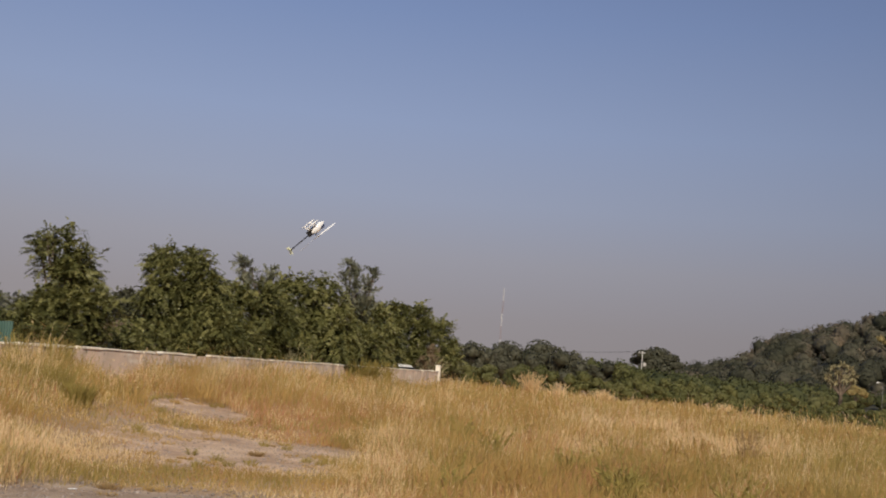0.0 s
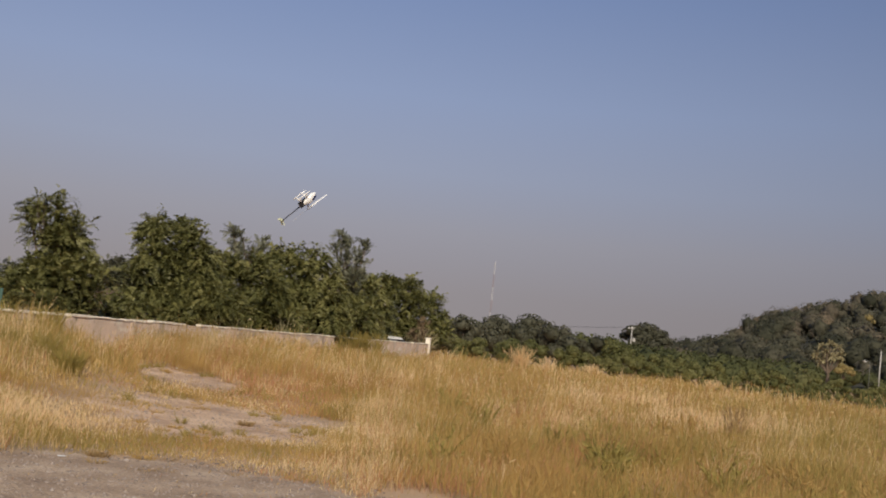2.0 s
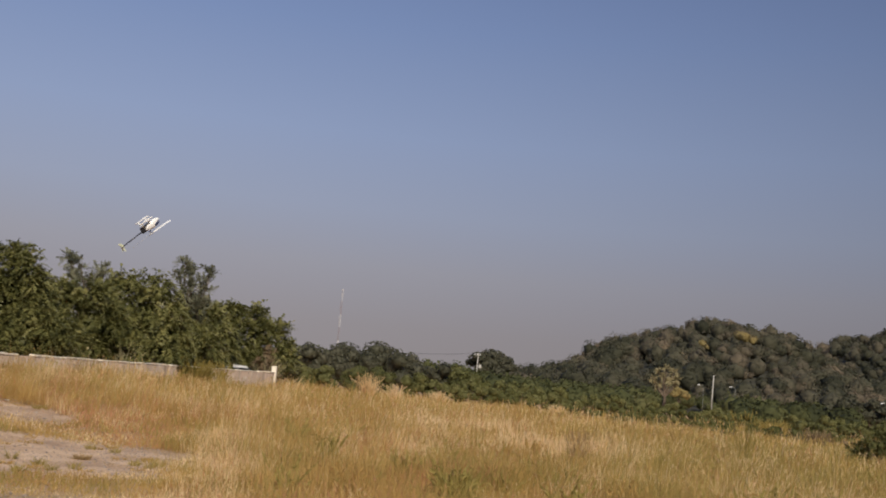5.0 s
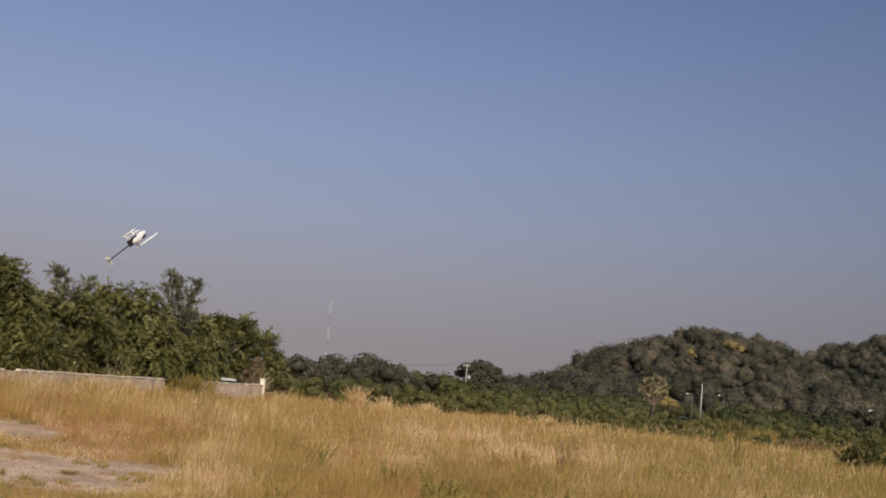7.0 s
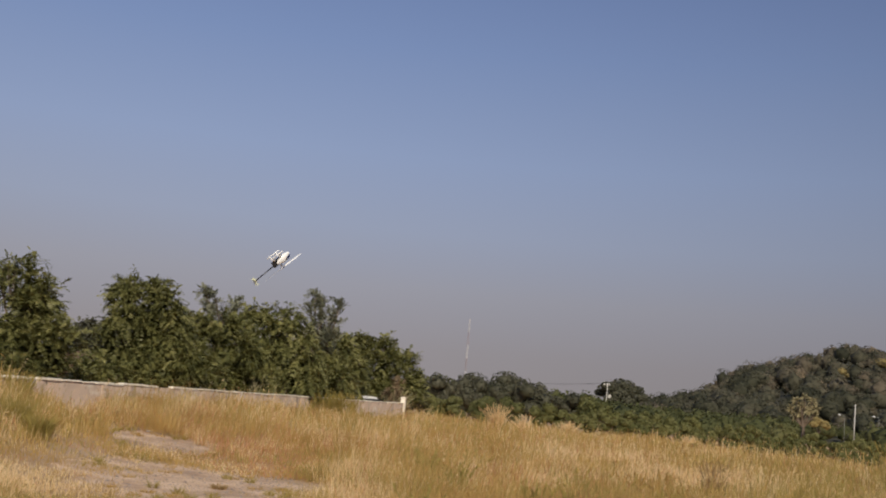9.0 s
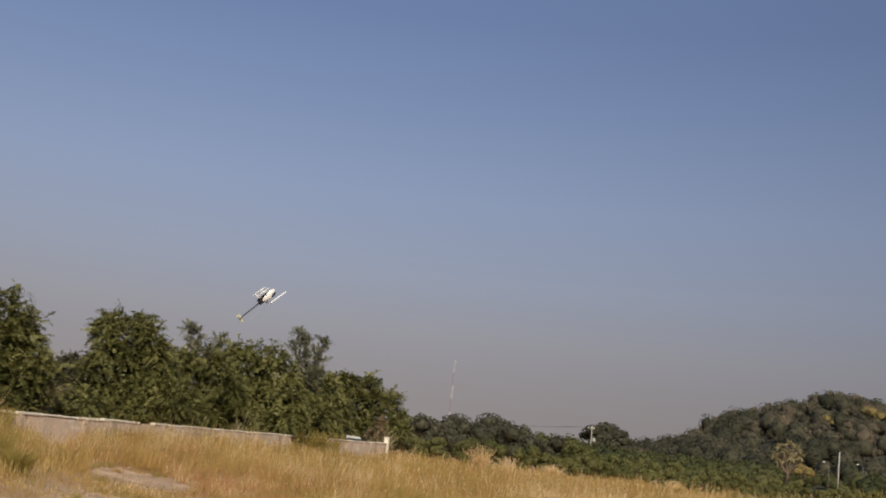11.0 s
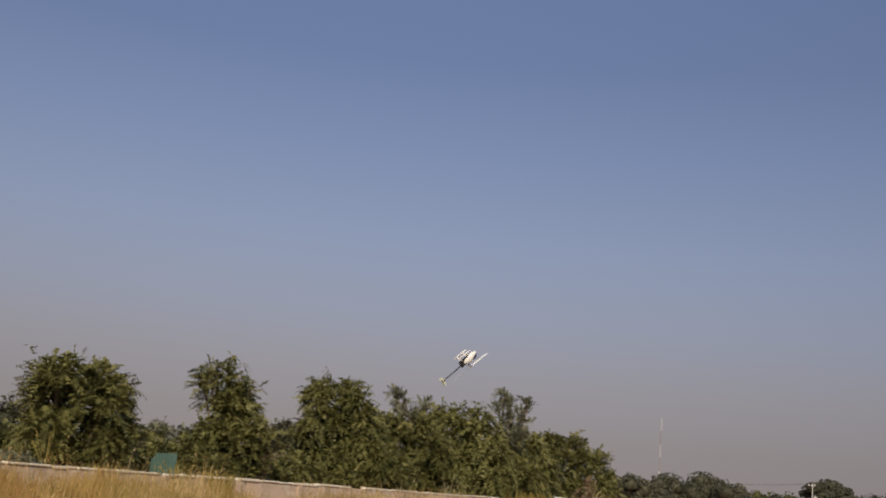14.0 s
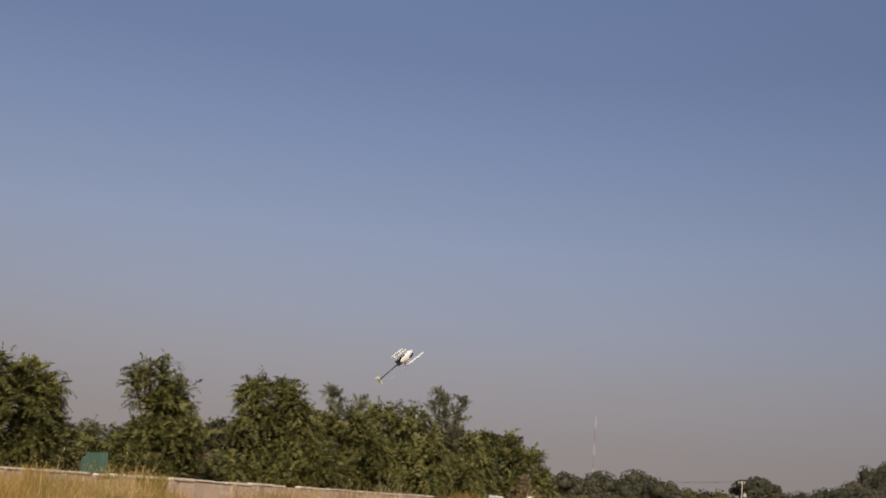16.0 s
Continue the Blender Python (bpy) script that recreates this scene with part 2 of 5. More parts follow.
ALUMINIUM = surface("aluminium", [(0.60, 0.60, 0.61), (0.70, 0.70, 0.71)], 10.0, 90.0, 0.3, metal=1.0, bump=0)

# ---- building helpers ----


def part(name, bm, material, parent=None, label="", smooth=False):
    """Links a bmesh as one mesh object under a thing or a part."""
    me = bpy.data.meshes.new(name)
    bm.to_mesh(me)
    bm.free()
    me.materials.append(material)
    if smooth:
        me.polygons.foreach_set("use_smooth", [True] * len(me.polygons))
    ob = new(name, me)
    ob.parent = parent
    return tagged(ob, label)


def thing(name, place, label, category, group="", kind="", turn=0.0):
    ob = new(name)
    ob.matrix_basis = pose(*place, 0, 0, turn)
    return tagged(ob, label, category, group, kind)


def bm_box(bm, size, place, bevel=0.0, turn=0.0):
    got = bmesh.ops.create_cube(bm, size=1.0, matrix=pose(*place, 0, 0, turn) @ Matrix.Diagonal((*size, 1)))
    if bevel:
        edges = list({e for v in got["verts"] for e in v.link_edges})
        bmesh.ops.bevel(bm, geom=edges, offset=bevel, segments=2, affect="EDGES")
    return bm


def bm_tube(bm, points, radii, sides=8):
    """A tapering tube along a line of points, closed at both ends."""
    rings = []
    points = [Vector(p) for p in points]
    for i, p in enumerate(points):
        way = (points[min(i + 1, len(points) - 1)] - points[max(i - 1, 0)]).normalized()
        q = way.to_track_quat("Z", "Y")
        rings.append([bm.verts.new(p + q @ Vector((radii[i] * math.cos(a), radii[i] * math.sin(a), 0)))
                      for a in (2 * math.pi * k / sides for k in range(sides))])
    for a, b in zip(rings, rings[1:]):
        for k in range(sides):
            bm.faces.new((a[k], a[(k + 1) % sides], b[(k + 1) % sides], b[k]))
    bm.faces.new(rings[0][::-1])
    bm.faces.new(rings[-1])
    return bm


def fast_mesh(name, verts, faces, material, tone=None):
    """A mesh from numpy arrays: verts (n, 3), faces (m, 3 or 4)."""
    me = bpy.data.meshes.new(name)
    k = faces.shape[1]
    me.vertices.add(len(verts))
    me.vertices.foreach_set("co", np.ascontiguousarray(verts, dtype=np.float32).ravel())
    me.loops.add(faces.size)
    me.loops.foreach_set("vertex_index", np.ascontiguousarray(faces, dtype=np.int32).ravel())
    me.polygons.add(len(faces))
    me.polygons.foreach_set("loop_start", np.arange(0, faces.size, k, dtype=np.int32))
    if tone is not None:
        me.attributes.new("tone", "FLOAT", "POINT").data.foreach_set("value", np.asarray(tone, dtype=np.float32))
    me.update(calc_edges=True)
    me.materials.append(material)
    return me


def unit(a):
    return a / (np.linalg.norm(a, axis=1)[:, None] + 1e-9)


def leaf_quads(rng, centres, way, length, width, facing=None):
    """Diamond leaves: centres (n, 3), way (n, 3) their directions, facing (n, 3) roughly their normals."""
    n = len(centres)
    if facing is not None:
        way = np.cross(facing, way)
    way = unit(way)
    side = unit(np.cross(way, rng.normal(size=(n, 3)) if facing is None else facing))
    length = length * rng.uniform(0.6, 1.3, (n, 1))
    width = width * rng.uniform(0.6, 1.3, (n, 1))
    base, tip = centres - way * length / 2, centres + way * length / 2
    v = np.stack([base, centres + side * width / 2, tip, centres - side * width / 2], 1).reshape(-1, 3)
    return v, np.arange(4 * n).reshape(n, 4)


def fronds(rng, at, out, length, droop, pairs, tone, slim=0.30, lift=0.25):
    """Drooping pinnate fronds: at (n, 3) their roots, out (n, 3) the ways they leave; two rows of pointed leaflets along each."""
    n = len(at)
    size = length * rng.uniform(0.65, 1.25, n)
    way = unit(out + rng.normal(0, 0.38, (n, 3)) + np.array((0, 0, lift)))
    side = unit(np.cross(way, rng.normal(0, 0.45, (n, 3)) + np.array((0, 0, 1.0))))
    sag = droop * rng.uniform(0.5, 1.3, n)
    s = (np.arange(pairs) + 0.8) / pairs
    down = np.array((0, 0, -1.0))
    base = at[:, None] + way[:, None] * (size[:, None] * s)[..., None] + down * (sag * size)[:, None, None] * (s ** 2)[None, :, None]
    along = way[:, None] + down * (2 * sag)[:, None, None] * s[None, :, None]
    along = along / np.linalg.norm(along, axis=2)[..., None]
    leaflet = (slim * size)[:, None] * (1.05 - 0.75 * np.abs(s - 0.45))[None, :]
    half = (size / pairs * 0.42)[:, None, None]
    tris = []
    for hand in (-1.0, 1.0):
        to = side[:, None] * hand + along * 0.55 + down * 0.30 + rng.normal(0, 0.16, base.shape)
        tip = base + to / np.linalg.norm(to, axis=2)[..., None] * (leaflet * rng.uniform(0.75, 1.2, leaflet.shape))[..., None]
        tris.append(np.stack([base - along * half, base + along * half, tip], 2).reshape(-1, 3))
    v = np.concatenate(tris)
    return v, np.arange(len(v)).reshape(-1, 3), np.concatenate([np.repeat(tone, pairs * 3)] * 2)


def crown_leaves(rng, lobes, cover, leaf, droop=0.5, pairs=6, plumes=0, depth=0.25):
    """Tufts of fronds over the shells of several lobes (x, y, z, radius, flatness, fullness), plumes of thin fronds over the top ones, and inner leaves that close the crown."""
    long = leaf * 2.9
    at, out, tones, inner = [], [], [], []
    for x, y, z, r, flat, thin in lobes:
        tufts, each = max(4, int(thin * cover * 20 * r * r / (long * long))), 6
        d = unit(rng.normal(size=(tufts, 3)))
        d[:, 2] = np.where(d[:, 2] < -0.5, -d[:, 2] * 0.6, d[:, 2])
        bulge = 0.92 + 0.20 * np.sin(d[:, 0] * 5.1 + x * 3) * np.cos(d[:, 1] * 4.3 + z * 2) + np.abs(rng.normal(0, 0.12, tufts))
        c = np.array((x, y, z)) + d * (r * np.power(rng.uniform(depth, 1.0, tufts), 0.45) * bulge)[:, None] * np.array((1, 1, flat))
        at.append(np.repeat(c, each, 0) + rng.normal(0, long * 0.22, (tufts * each, 3)))
        out.append(np.repeat(d, each, 0) * 0.8)
        tones.append(np.clip(np.repeat(rng.uniform(size=tufts), each) * 0.6 + rng.uniform(size=tufts * each) * 0.4, 0, 1))
        k = int((4 + 2.2 * r * r * min(1.0, cover) / (leaf * leaf)) * thin)
        inner.append(np.array((x, y, z)) + unit(rng.normal(size=(k, 3))) * (r * 0.72 * np.power(rng.uniform(0.02, 1, k), 0.5))[:, None])
    v, f, tone = fronds(rng, np.concatenate(at), np.concatenate(out), long, droop, pairs, np.concatenate(tones))
    if plumes:
        tops = sorted(lobes, key=lambda q: -q[2])[:plumes]
        at, out = [], []
        for x, y, z, r, _, _ in tops:
            for _ in range(5):
                w = unit(np.array([[rng.normal(0, 0.65), rng.normal(0, 0.5), 1.0]]))[0]
                s = rng.uniform(0.55, 1.0, (9, 1)) ** 0.7 * r * rng.uniform(1.15, 1.7)
                at.append(np.array((x, y, z)) + w * s + rng.normal(0, 0.04, (9, 3)))
                out.append(np.repeat(w[None], 9, 0) * 0.35 + rng.normal(0, 0.8, (9, 3)))
        n = 45 * len(tops)
        v2, f2, tone2 = fronds(rng, np.concatenate(at), np.concatenate(out), long * 0.62, droop * 0.7, pairs, rng.uniform(0.2, 0.8, n), 0.24)
        v, f, tone = np.concatenate([v, v2]), np.concatenate([f, f2 + len(v)]), np.concatenate([tone, tone2])
    # inner leaves take a dark tone, so shade inside the crown is coloured in
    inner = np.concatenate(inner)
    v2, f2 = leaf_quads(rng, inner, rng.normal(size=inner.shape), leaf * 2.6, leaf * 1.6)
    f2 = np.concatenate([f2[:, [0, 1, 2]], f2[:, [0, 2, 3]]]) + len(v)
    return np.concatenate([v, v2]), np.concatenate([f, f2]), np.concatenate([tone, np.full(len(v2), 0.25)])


def core_ball(steps):
    ball = bmesh.new()
    bmesh.ops.create_icosphere(ball, subdivisions=steps, radius=1.0)
    ball.verts.index_update()
    v = np.array([tuple(q.co) for q in ball.verts])
    f = np.array([[q.index for q in g.verts] for g in ball.faces])
    ball.free()
    return v, f


SMALL_BALL = core_ball(1)


def dome(r, p, rad, squash, leaves, size, tone, ball, ruffle):
    """A soft leafy crown: an uneven lobed core with tufts of leaves standing off it."""
    bv, bf = ball
    squash = np.array(squash)
    lobes = unit(r.normal(size=(7, 3)) + np.array((0, 0, 0.3)))
    swell = lambda q: 0.52 + 0.34 * np.max(np.clip(q @ lobes.T, 0, 1) ** 4, axis=1)
    v = p + bv * (swell(bv) * r.uniform(0.80, 1.04, len(bv)))[:, None] * rad * squash
    d = unit(r.normal(size=(leaves, 3)))
    d[:, 2] = np.where(d[:, 2] < -0.3, -d[:, 2], d[:, 2])
    c = p + d * (swell(d) * r.uniform(0.94, 1.09, leaves))[:, None] * rad * squash
    v2, f2 = leaf_quads(r, c, r.normal(size=(leaves, 3)), size, size * 0.75, d + r.normal(0, ruffle, (leaves, 3)))
    f2 = np.concatenate([f2[:, [0, 1, 2]], f2[:, [0, 2, 3]]]) + len(v)
    # core toned darker than its leaves, shading the gaps by colour
    return np.concatenate([v, v2]), np.concatenate([bf, f2]), np.concatenate([np.full(len(v), tone - 0.05), tone + np.repeat(r.normal(0, 0.11, leaves), 4)])


def soft_crown(rng, lobes, leaves, size):
    vs, fs, count = [], [], 0
    for x, y, z, r, flat, _ in lobes:
        v, f, _ = dome(rng, np.array((x, y, z)), r * 1.12, (1, 1, flat), leaves, size, 0.5, SMALL_BALL, 0.5)
        vs.append(v)
        fs.append(f + count)
        count += len(v)
    return np.concatenate(vs), np.concatenate(fs), np.full(count, 0.5)


def fill_outline(rows, seed, bottom=1.0, size=0.6, step=0.5):
    """Lobes that fill a crown whose outline is given as (height, left, right) from the top down."""
    rng = random.Random(seed)
    zs, ls, rs = [q[0] for q in rows][::-1], [q[1] + 0.08 for q in rows][::-1], [q[2] - 0.08 for q in rows][::-1]
    lobes, z = [], rows[0][0] - 0.5
    while z > bottom:
        left, right = float(np.interp(z, zs, ls)), float(np.interp(z, zs, rs))
        r = max(0.26, min(size, (right - left) * 0.42))
        n = max(1, round((right - left) / (1.15 * r)) - 1) if right - left > 1.6 * r else 1
        for k in range(n):
            x = (left + right) / 2 if n == 1 else left + 0.8 * r + (right - left - 1.6 * r) * k / (n - 1)
            lobes.append((x + rng.uniform(-0.12, 0.12), z + rng.uniform(-0.15, 0.15), r * rng.uniform(0.85, 1.1)))
        z -= step * max(0.7, r / 0.6)
    return lobes


def tree(name, azimuth, distance, lobes, leaf_material, label, seed, leaf=0.13, cover=1.0, trunk=0.09, droop=0.5, category="tree", group="", stems=1, twigs=0, slim=0.93, pairs=6, soft=0):
    """A tree or shrub with a tapered trunk, limbs into each lobe and a crown of leaf sprays; lobes as (x, z, radius[, flatness, fullness])."""
    rng = np.random.default_rng(seed)
    root = thing(name, heading(azimuth, distance), label, category, group, turn=-azimuth)
    full = [(x, float(rng.uniform(-0.6, 0.6)) * r, z, r * slim, (rest[0] if rest else 0.9), (rest[1] if len(rest) > 1 else 1.0)) for x, z, r, *rest in lobes]
    low = min(z - r for _, _, z, r, *_ in full)
    fork = max(0.4, low + 0.25)
    bm = bmesh.new()
    for s in range(stems):
        x0 = float(rng.uniform(-0.25, 0.25)) * (stems - 1)
        bm_tube(bm, [(x0 * 1.2, 0, -0.1), (x0, 0.03, fork * 0.5), (x0 * 0.6, 0, fork), (0.0, 0.02, fork + 0.5)], [trunk * 1.25, trunk, trunk * 0.85, trunk * 0.6], 9)
    part("trunk", bm, BARK, root, smooth=True)
    for x, y, z, r, *_ in full if len(full) < 12 else full[::2]:
        bm = bmesh.new()
        a, b = Vector((x * 0.1, 0, fork * 0.8)), Vector((x, y, z))
        mid = a.lerp(b, 0.5) + Vector((float(rng.normal(0, 0.12)), float(rng.normal(0, 0.12)), 0.1))
        bm_tube(bm, [a, mid, b, b + Vector((x * 0.1, 0, r * 0.7))], [trunk * 0.6, trunk * 0.42, trunk * 0.25, trunk * 0.08], 6)
        for k in range(5):
            d = Vector([float(q) for q in rng.normal(size=3)]).normalized()
            d.z = abs(d.z) * 0.7
            bm_tube(bm, [mid.lerp(b, 0.3 + 0.14 * k), b + d * r * 0.6, b + d * r * 1.02], [trunk * 0.2, trunk * 0.12, trunk * 0.04], 4)
        part("limb", bm, BARK, root)
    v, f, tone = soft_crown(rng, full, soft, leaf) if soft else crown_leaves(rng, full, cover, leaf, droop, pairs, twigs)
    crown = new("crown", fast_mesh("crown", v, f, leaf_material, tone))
    crown.parent = root
    return root


# ---- ground ----
WALL_A, WALL_B = heading(-37.0, 20.6), heading(0.35, 60.0)       # the boundary wall's two ends


def ground_height(x, y):
    """Gentle swells, and a bank that rises to the wall, higher towards its near end."""
    if math.hypot(x, y) > 120 or y < 0:
        return 0.0
    run = WALL_B - WALL_A
    off = (run.y * (x - WALL_A.x) - run.x * (y - WALL_A.y)) / run.length
    along = (run.x * (x - WALL_A.x) + run.y * (y - WALL_A.y)) / run.length_squared
    t = max(0.0, 1.0 - abs(off) / 9.0)
    bank = (0.64 - 0.42 * min(1.0, max(0.0, along))) * t * t * (3 - 2 * t) * max(0.0, 1.0 - max(0.0, along - 1.0) * 6)
    return (0.05 * math.sin(x * 0.21 + 1.0) * math.cos(y * 0.17) + bank) * min(1.0, y / 5.0)


def track_edge(a):
    """How far the gravel track reaches out from the observer, by heading."""
    return float(np.interp(a, [-40, -20, -11, -7.8, -3.4, 0, 3], [12.4, 12.8, 13.3, 12.7, 12.0, 10.8, 9.0]))


def bare(x, y):
    """How bare the ground is, 0 (grass) to 1 (gravel): the gravel track in front and worn patches in the field."""
    d, a = math.hypot(x, y), math.degrees(math.atan2(x, y))
    w = 0.9 * noise.noise((x * 0.45, y * 0.45, 3.1)) + 0.5 * noise.noise((x * 1.6, y * 1.6, 7.7))
    best = min(1.0, max(0.0, (track_edge(a) - d) * 1.5 + 0.9 * w))
    for az, dist, half_az, half_d in ((-9.9, 18.1, 5.4, 2.9), (-11.7, 24.3, 3.5, 2.1), (-5.0, 19.6, 2.4, 1.1), (-16.2, 34.5, 1.3, 7.0), (-22.5, 36.0, 1.5, 3.0), (0.8, 11.2, 3.6, 1.3)):
        q = 1.0 - math.hypot((a - az) / half_az, (d - dist) / half_d) + 0.5 * w
        best = max(best, min(1.0, max(0.0, q * 3.0)))
    return best


def ground_sheet():
    """One sheet to the horizon: fine rings near the observer, coarse far out."""
    radii = [0.5, 2, 4, 6] + [7 + 0.5 * i for i in range(90)] + [54, 58, 64, 72, 85, 100, 130, 180, 260, 400, 700, 1300, 2500, 4800]
    steps = 180
    verts = [(0, 0, 0)]
    for r in radii:
        for k in range(steps):
            p = heading(360 * k / steps, r)
            verts.append((p.x, p.y, ground_height(p.x, p.y)))
    bm = bmesh.new()
    vs = [bm.verts.new(v) for v in verts]
    ring = lambda i, k: vs[1 + i * steps + k % steps]
    for k in range(steps):
        bm.faces.new((vs[0], ring(0, k + 1), ring(0, k)))
        for i in range(len(radii) - 1):
            bm.faces.new((ring(i, k), ring(i, k + 1), ring(i + 1, k + 1), ring(i + 1, k)))
    bmesh.ops.recalc_face_normals(bm, faces=bm.faces)
    return part("ground", bm, SOIL)


ground = tagged(ground_sheet(), "dry bare soil ground reaching out to the horizon", "ground", kind="structure")


def bare_patch(name, az, dist, half_az, half_d, seed, label, material=None):
    """A thin uneven skin of gravel or dust on the soil."""
    bm = bmesh.new()
    centre = bm.verts.new(heading(az, dist, ground_height(*heading(az, dist).xy) + 0.012))
    rings = []
    for j in range(1, 7):
        ring = []
        for k in range(64):
            t = 2 * math.pi * k / 64
            wob = 1.0 + 0.28 * noise.noise((math.cos(t) * 2.2, math.sin(t) * 2.2, seed)) + 0.12 * noise.noise((math.cos(t) * 7, math.sin(t) * 7, seed))
            p = heading(az + half_az * 1.25 * wob * j / 6 * math.cos(t), max(1.0, dist + half_d * 1.2 * wob * j / 6 * math.sin(t)))
            ring.append(bm.verts.new((p.x, p.y, ground_height(p.x, p.y) + (0.012 if j < 6 else -0.01))))
        rings.append(ring)
    for k in range(64):
        bm.faces.new((centre, rings[0][k], rings[0][(k + 1) % 64]))
        for a, b in zip(rings, rings[1:]):
            bm.faces.new((a[k], b[k], b[(k + 1) % 64], a[(k + 1) % 64]))
    bmesh.ops.recalc_face_normals(bm, faces=bm.faces)
    return tagged(part(name, bm, material or GRAVEL), label, "gravel", kind="structure")


bare_patch("gravel_track", -19.0, 9.2, 18.0, 3.5, 1.0, "grey-brown gravel track along the edge of the field", TRACK)
bare_patch("bare_ground", -9.9, 18.1, 5.8, 2.9, 2.0, "pinkish grey bare gravelly patch in the dry grass")
bare_patch("bare_ground", -11.7, 24.3, 3.6, 2.1, 4.0, "pale bare dusty strip in the dry grass")
bare_patch("bare_ground", -16.2, 34.5, 1.4, 6.6, 3.0, "pale bare dusty patch near the wall")

# ---- boundary wall ----


def boundary_wall():
    wall = thing("wall_boundary", (0, 0, 0), "weathered pinkish plastered boundary wall with pale coping", "wall", kind="structure")
    run = WALL_B - WALL_A
    length, way = run.length, run.normalized()
    turn = math.degrees(math.atan2(way.y, way.x))
    count = round(length / 3.0)
    bay = length / count
    for i in range(count):
        a = WALL_A + way * (bay * i)
        mid = a + way * bay / 2
        top = 1.27
        part("panel", bm_box(bmesh.new(), (bay - 0.27, 0.13, top + 0.3), (mid.x, mid.y, top / 2 - 0.15), 0.01, turn), PLASTER, wall)
        u = 0.0
        while u < bay - 0.25:
            run_on = min(bay - u, random.uniform(0.45, 1.3))
            c = a + way * (u + run_on / 2)
            if random.random() > 0.04:
                part("coping", bm_box(bmesh.new(), (run_on - random.uniform(0.01, 0.05), 0.18 + random.uniform(-0.02, 0.01), 0.05 + random.uniform(-0.015, 0.02)),
                                      (c.x, c.y, top + 0.026 + random.uniform(-0.014, 0.01)), 0.012, turn + random.uniform(-0.8, 0.8)), COPING, wall)
            u += run_on
        part("pier", bm_box(bmesh.new(), (0.26, 0.15, top + 0.297), (a.x, a.y, top / 2 - 0.152), 0.01, turn), PLASTER, wall)
    end = WALL_A + way * (bay * count)
    bm = bm_box(bmesh.new(), (0.24, 0.24, 1.75), (end.x, end.y, 0.70), 0.015, turn)
    bm_box(bm, (0.28, 0.28, 0.07), (end.x, end.y, 1.60), 0.02, turn)
    part("end_pillar", bm, COPING, wall, "whitewashed end pillar")
    return wall


boundary_wall()

# ---- trees behind the wall ----
ROW = "trees along the wall"
tree("tree", -26.1, 29.5, fill_outline([(3.65, -0.4, 0.5), (3.35, -0.9, 1.0), (3.0, -1.2, 1.35), (2.6, -1.3, 1.45), (2.2, -1.2, 1.5), (1.2, -1.05, 1.5)], 1, size=0.68, step=0.42),
     LEAF, "dense dark green leafy tree standing behind the wall", 11, group=ROW, cover=1.2, stems=3, twigs=4)
tree("tree", -18.5, 35.0, fill_outline([(3.55, -0.95, 0.4), (3.2, -0.85, 0.9), (2.7, -0.9, 1.3), (2.2, -1.1, 1.4), (1.7, -1.5, 1.25), (1.1, -1.5, 1.0)], 2)
     + [(-0.8, 4.3, 0.34, 1.1, 0.35), (-0.2, 4.45, 0.34, 1.1, 0.3), (-0.95, 3.95, 0.38, 0.9, 0.45), (-0.35, 4.0, 0.44, 0.9, 0.55), (0.2, 3.85, 0.42, 0.9, 0.55), (-0.55, 3.55, 0.46, 0.9, 0.75), (0.1, 3.5, 0.48, 0.9, 0.8)],
     LEAF, "green tree with a thin wispy top behind the wall", 12, group=ROW, cover=1.1, stems=3, twigs=5)
tree("tree", -12.9, 41.0, fill_outline([(5.05, -0.8, 0.0), (4.8, -1.1, 0.35), (4.45, -1.35, 0.75), (4.05, -1.45, 1.05), (3.5, -1.35, 1.5), (2.45, -1.8, 1.8), (1.2, -2.1, 1.8)], 3),
     LEAF, "tall rounded green tree with drooping feathery branches", 13, group=ROW, cover=1.1, droop=0.7, stems=2, twigs=5)
tree("tree", -9.4, 45.0, fill_outline([(4.35, -0.9, 0.5), (4.0, -1.5, 1.1), (3.0, -1.8, 1.8), (1.2, -1.8, 1.8)], 4, size=0.7, step=0.6),
     LEAF, "dull green tree crowded between its neighbours", 14, group=ROW, cover=0.9)
tree("tree", -9.35, 47.5, [(-0.75, 5.2, 0.22, 1.2), (-0.35, 5.0, 0.26), (0.65, 4.85, 0.22, 1.2), (0.1, 4.5, 0.4), (0.75, 4.4, 0.36), (-0.6, 4.4, 0.4), (0.0, 3.6, 0.9)],
     LEAF_GREY, "sparse grey-green tree with thin top twigs", 28, cover=0.35, droop=0.1, twigs=6)
tree("tree", -6.3, 47.0, fill_outline([(4.7, -0.6, 0.0), (4.4, -1.35, 0.5), (4.0, -1.75, 1.3), (3.0, -1.9, 1.9), (1.2, -2.0, 1.9)], 5, size=0.68, step=0.58),
     LEAF, "broad dark green tree with large drooping leaf clusters", 15, group=ROW, leaf=0.19, droop=0.9, stems=2, twigs=3)
tree("tree", -4.25, 53.0, [(-0.4, 5.9, 0.24, 1.2), (-0.1, 5.65, 0.3), (0.75, 5.6, 0.2, 1.2), (-0.6, 5.3, 0.25), (0.5, 5.1, 0.34), (0.0, 4.9, 0.5), (0.6, 4.5, 0.4), (-0.4, 4.3, 0.55), (0.35, 3.9, 0.65), (0.0, 3.2, 1.0)],
     LEAF_GREY, "slender pale green tree rising above its neighbours", 16, group=ROW, leaf=0.14, cover=0.4, droop=0.1, twigs=6)
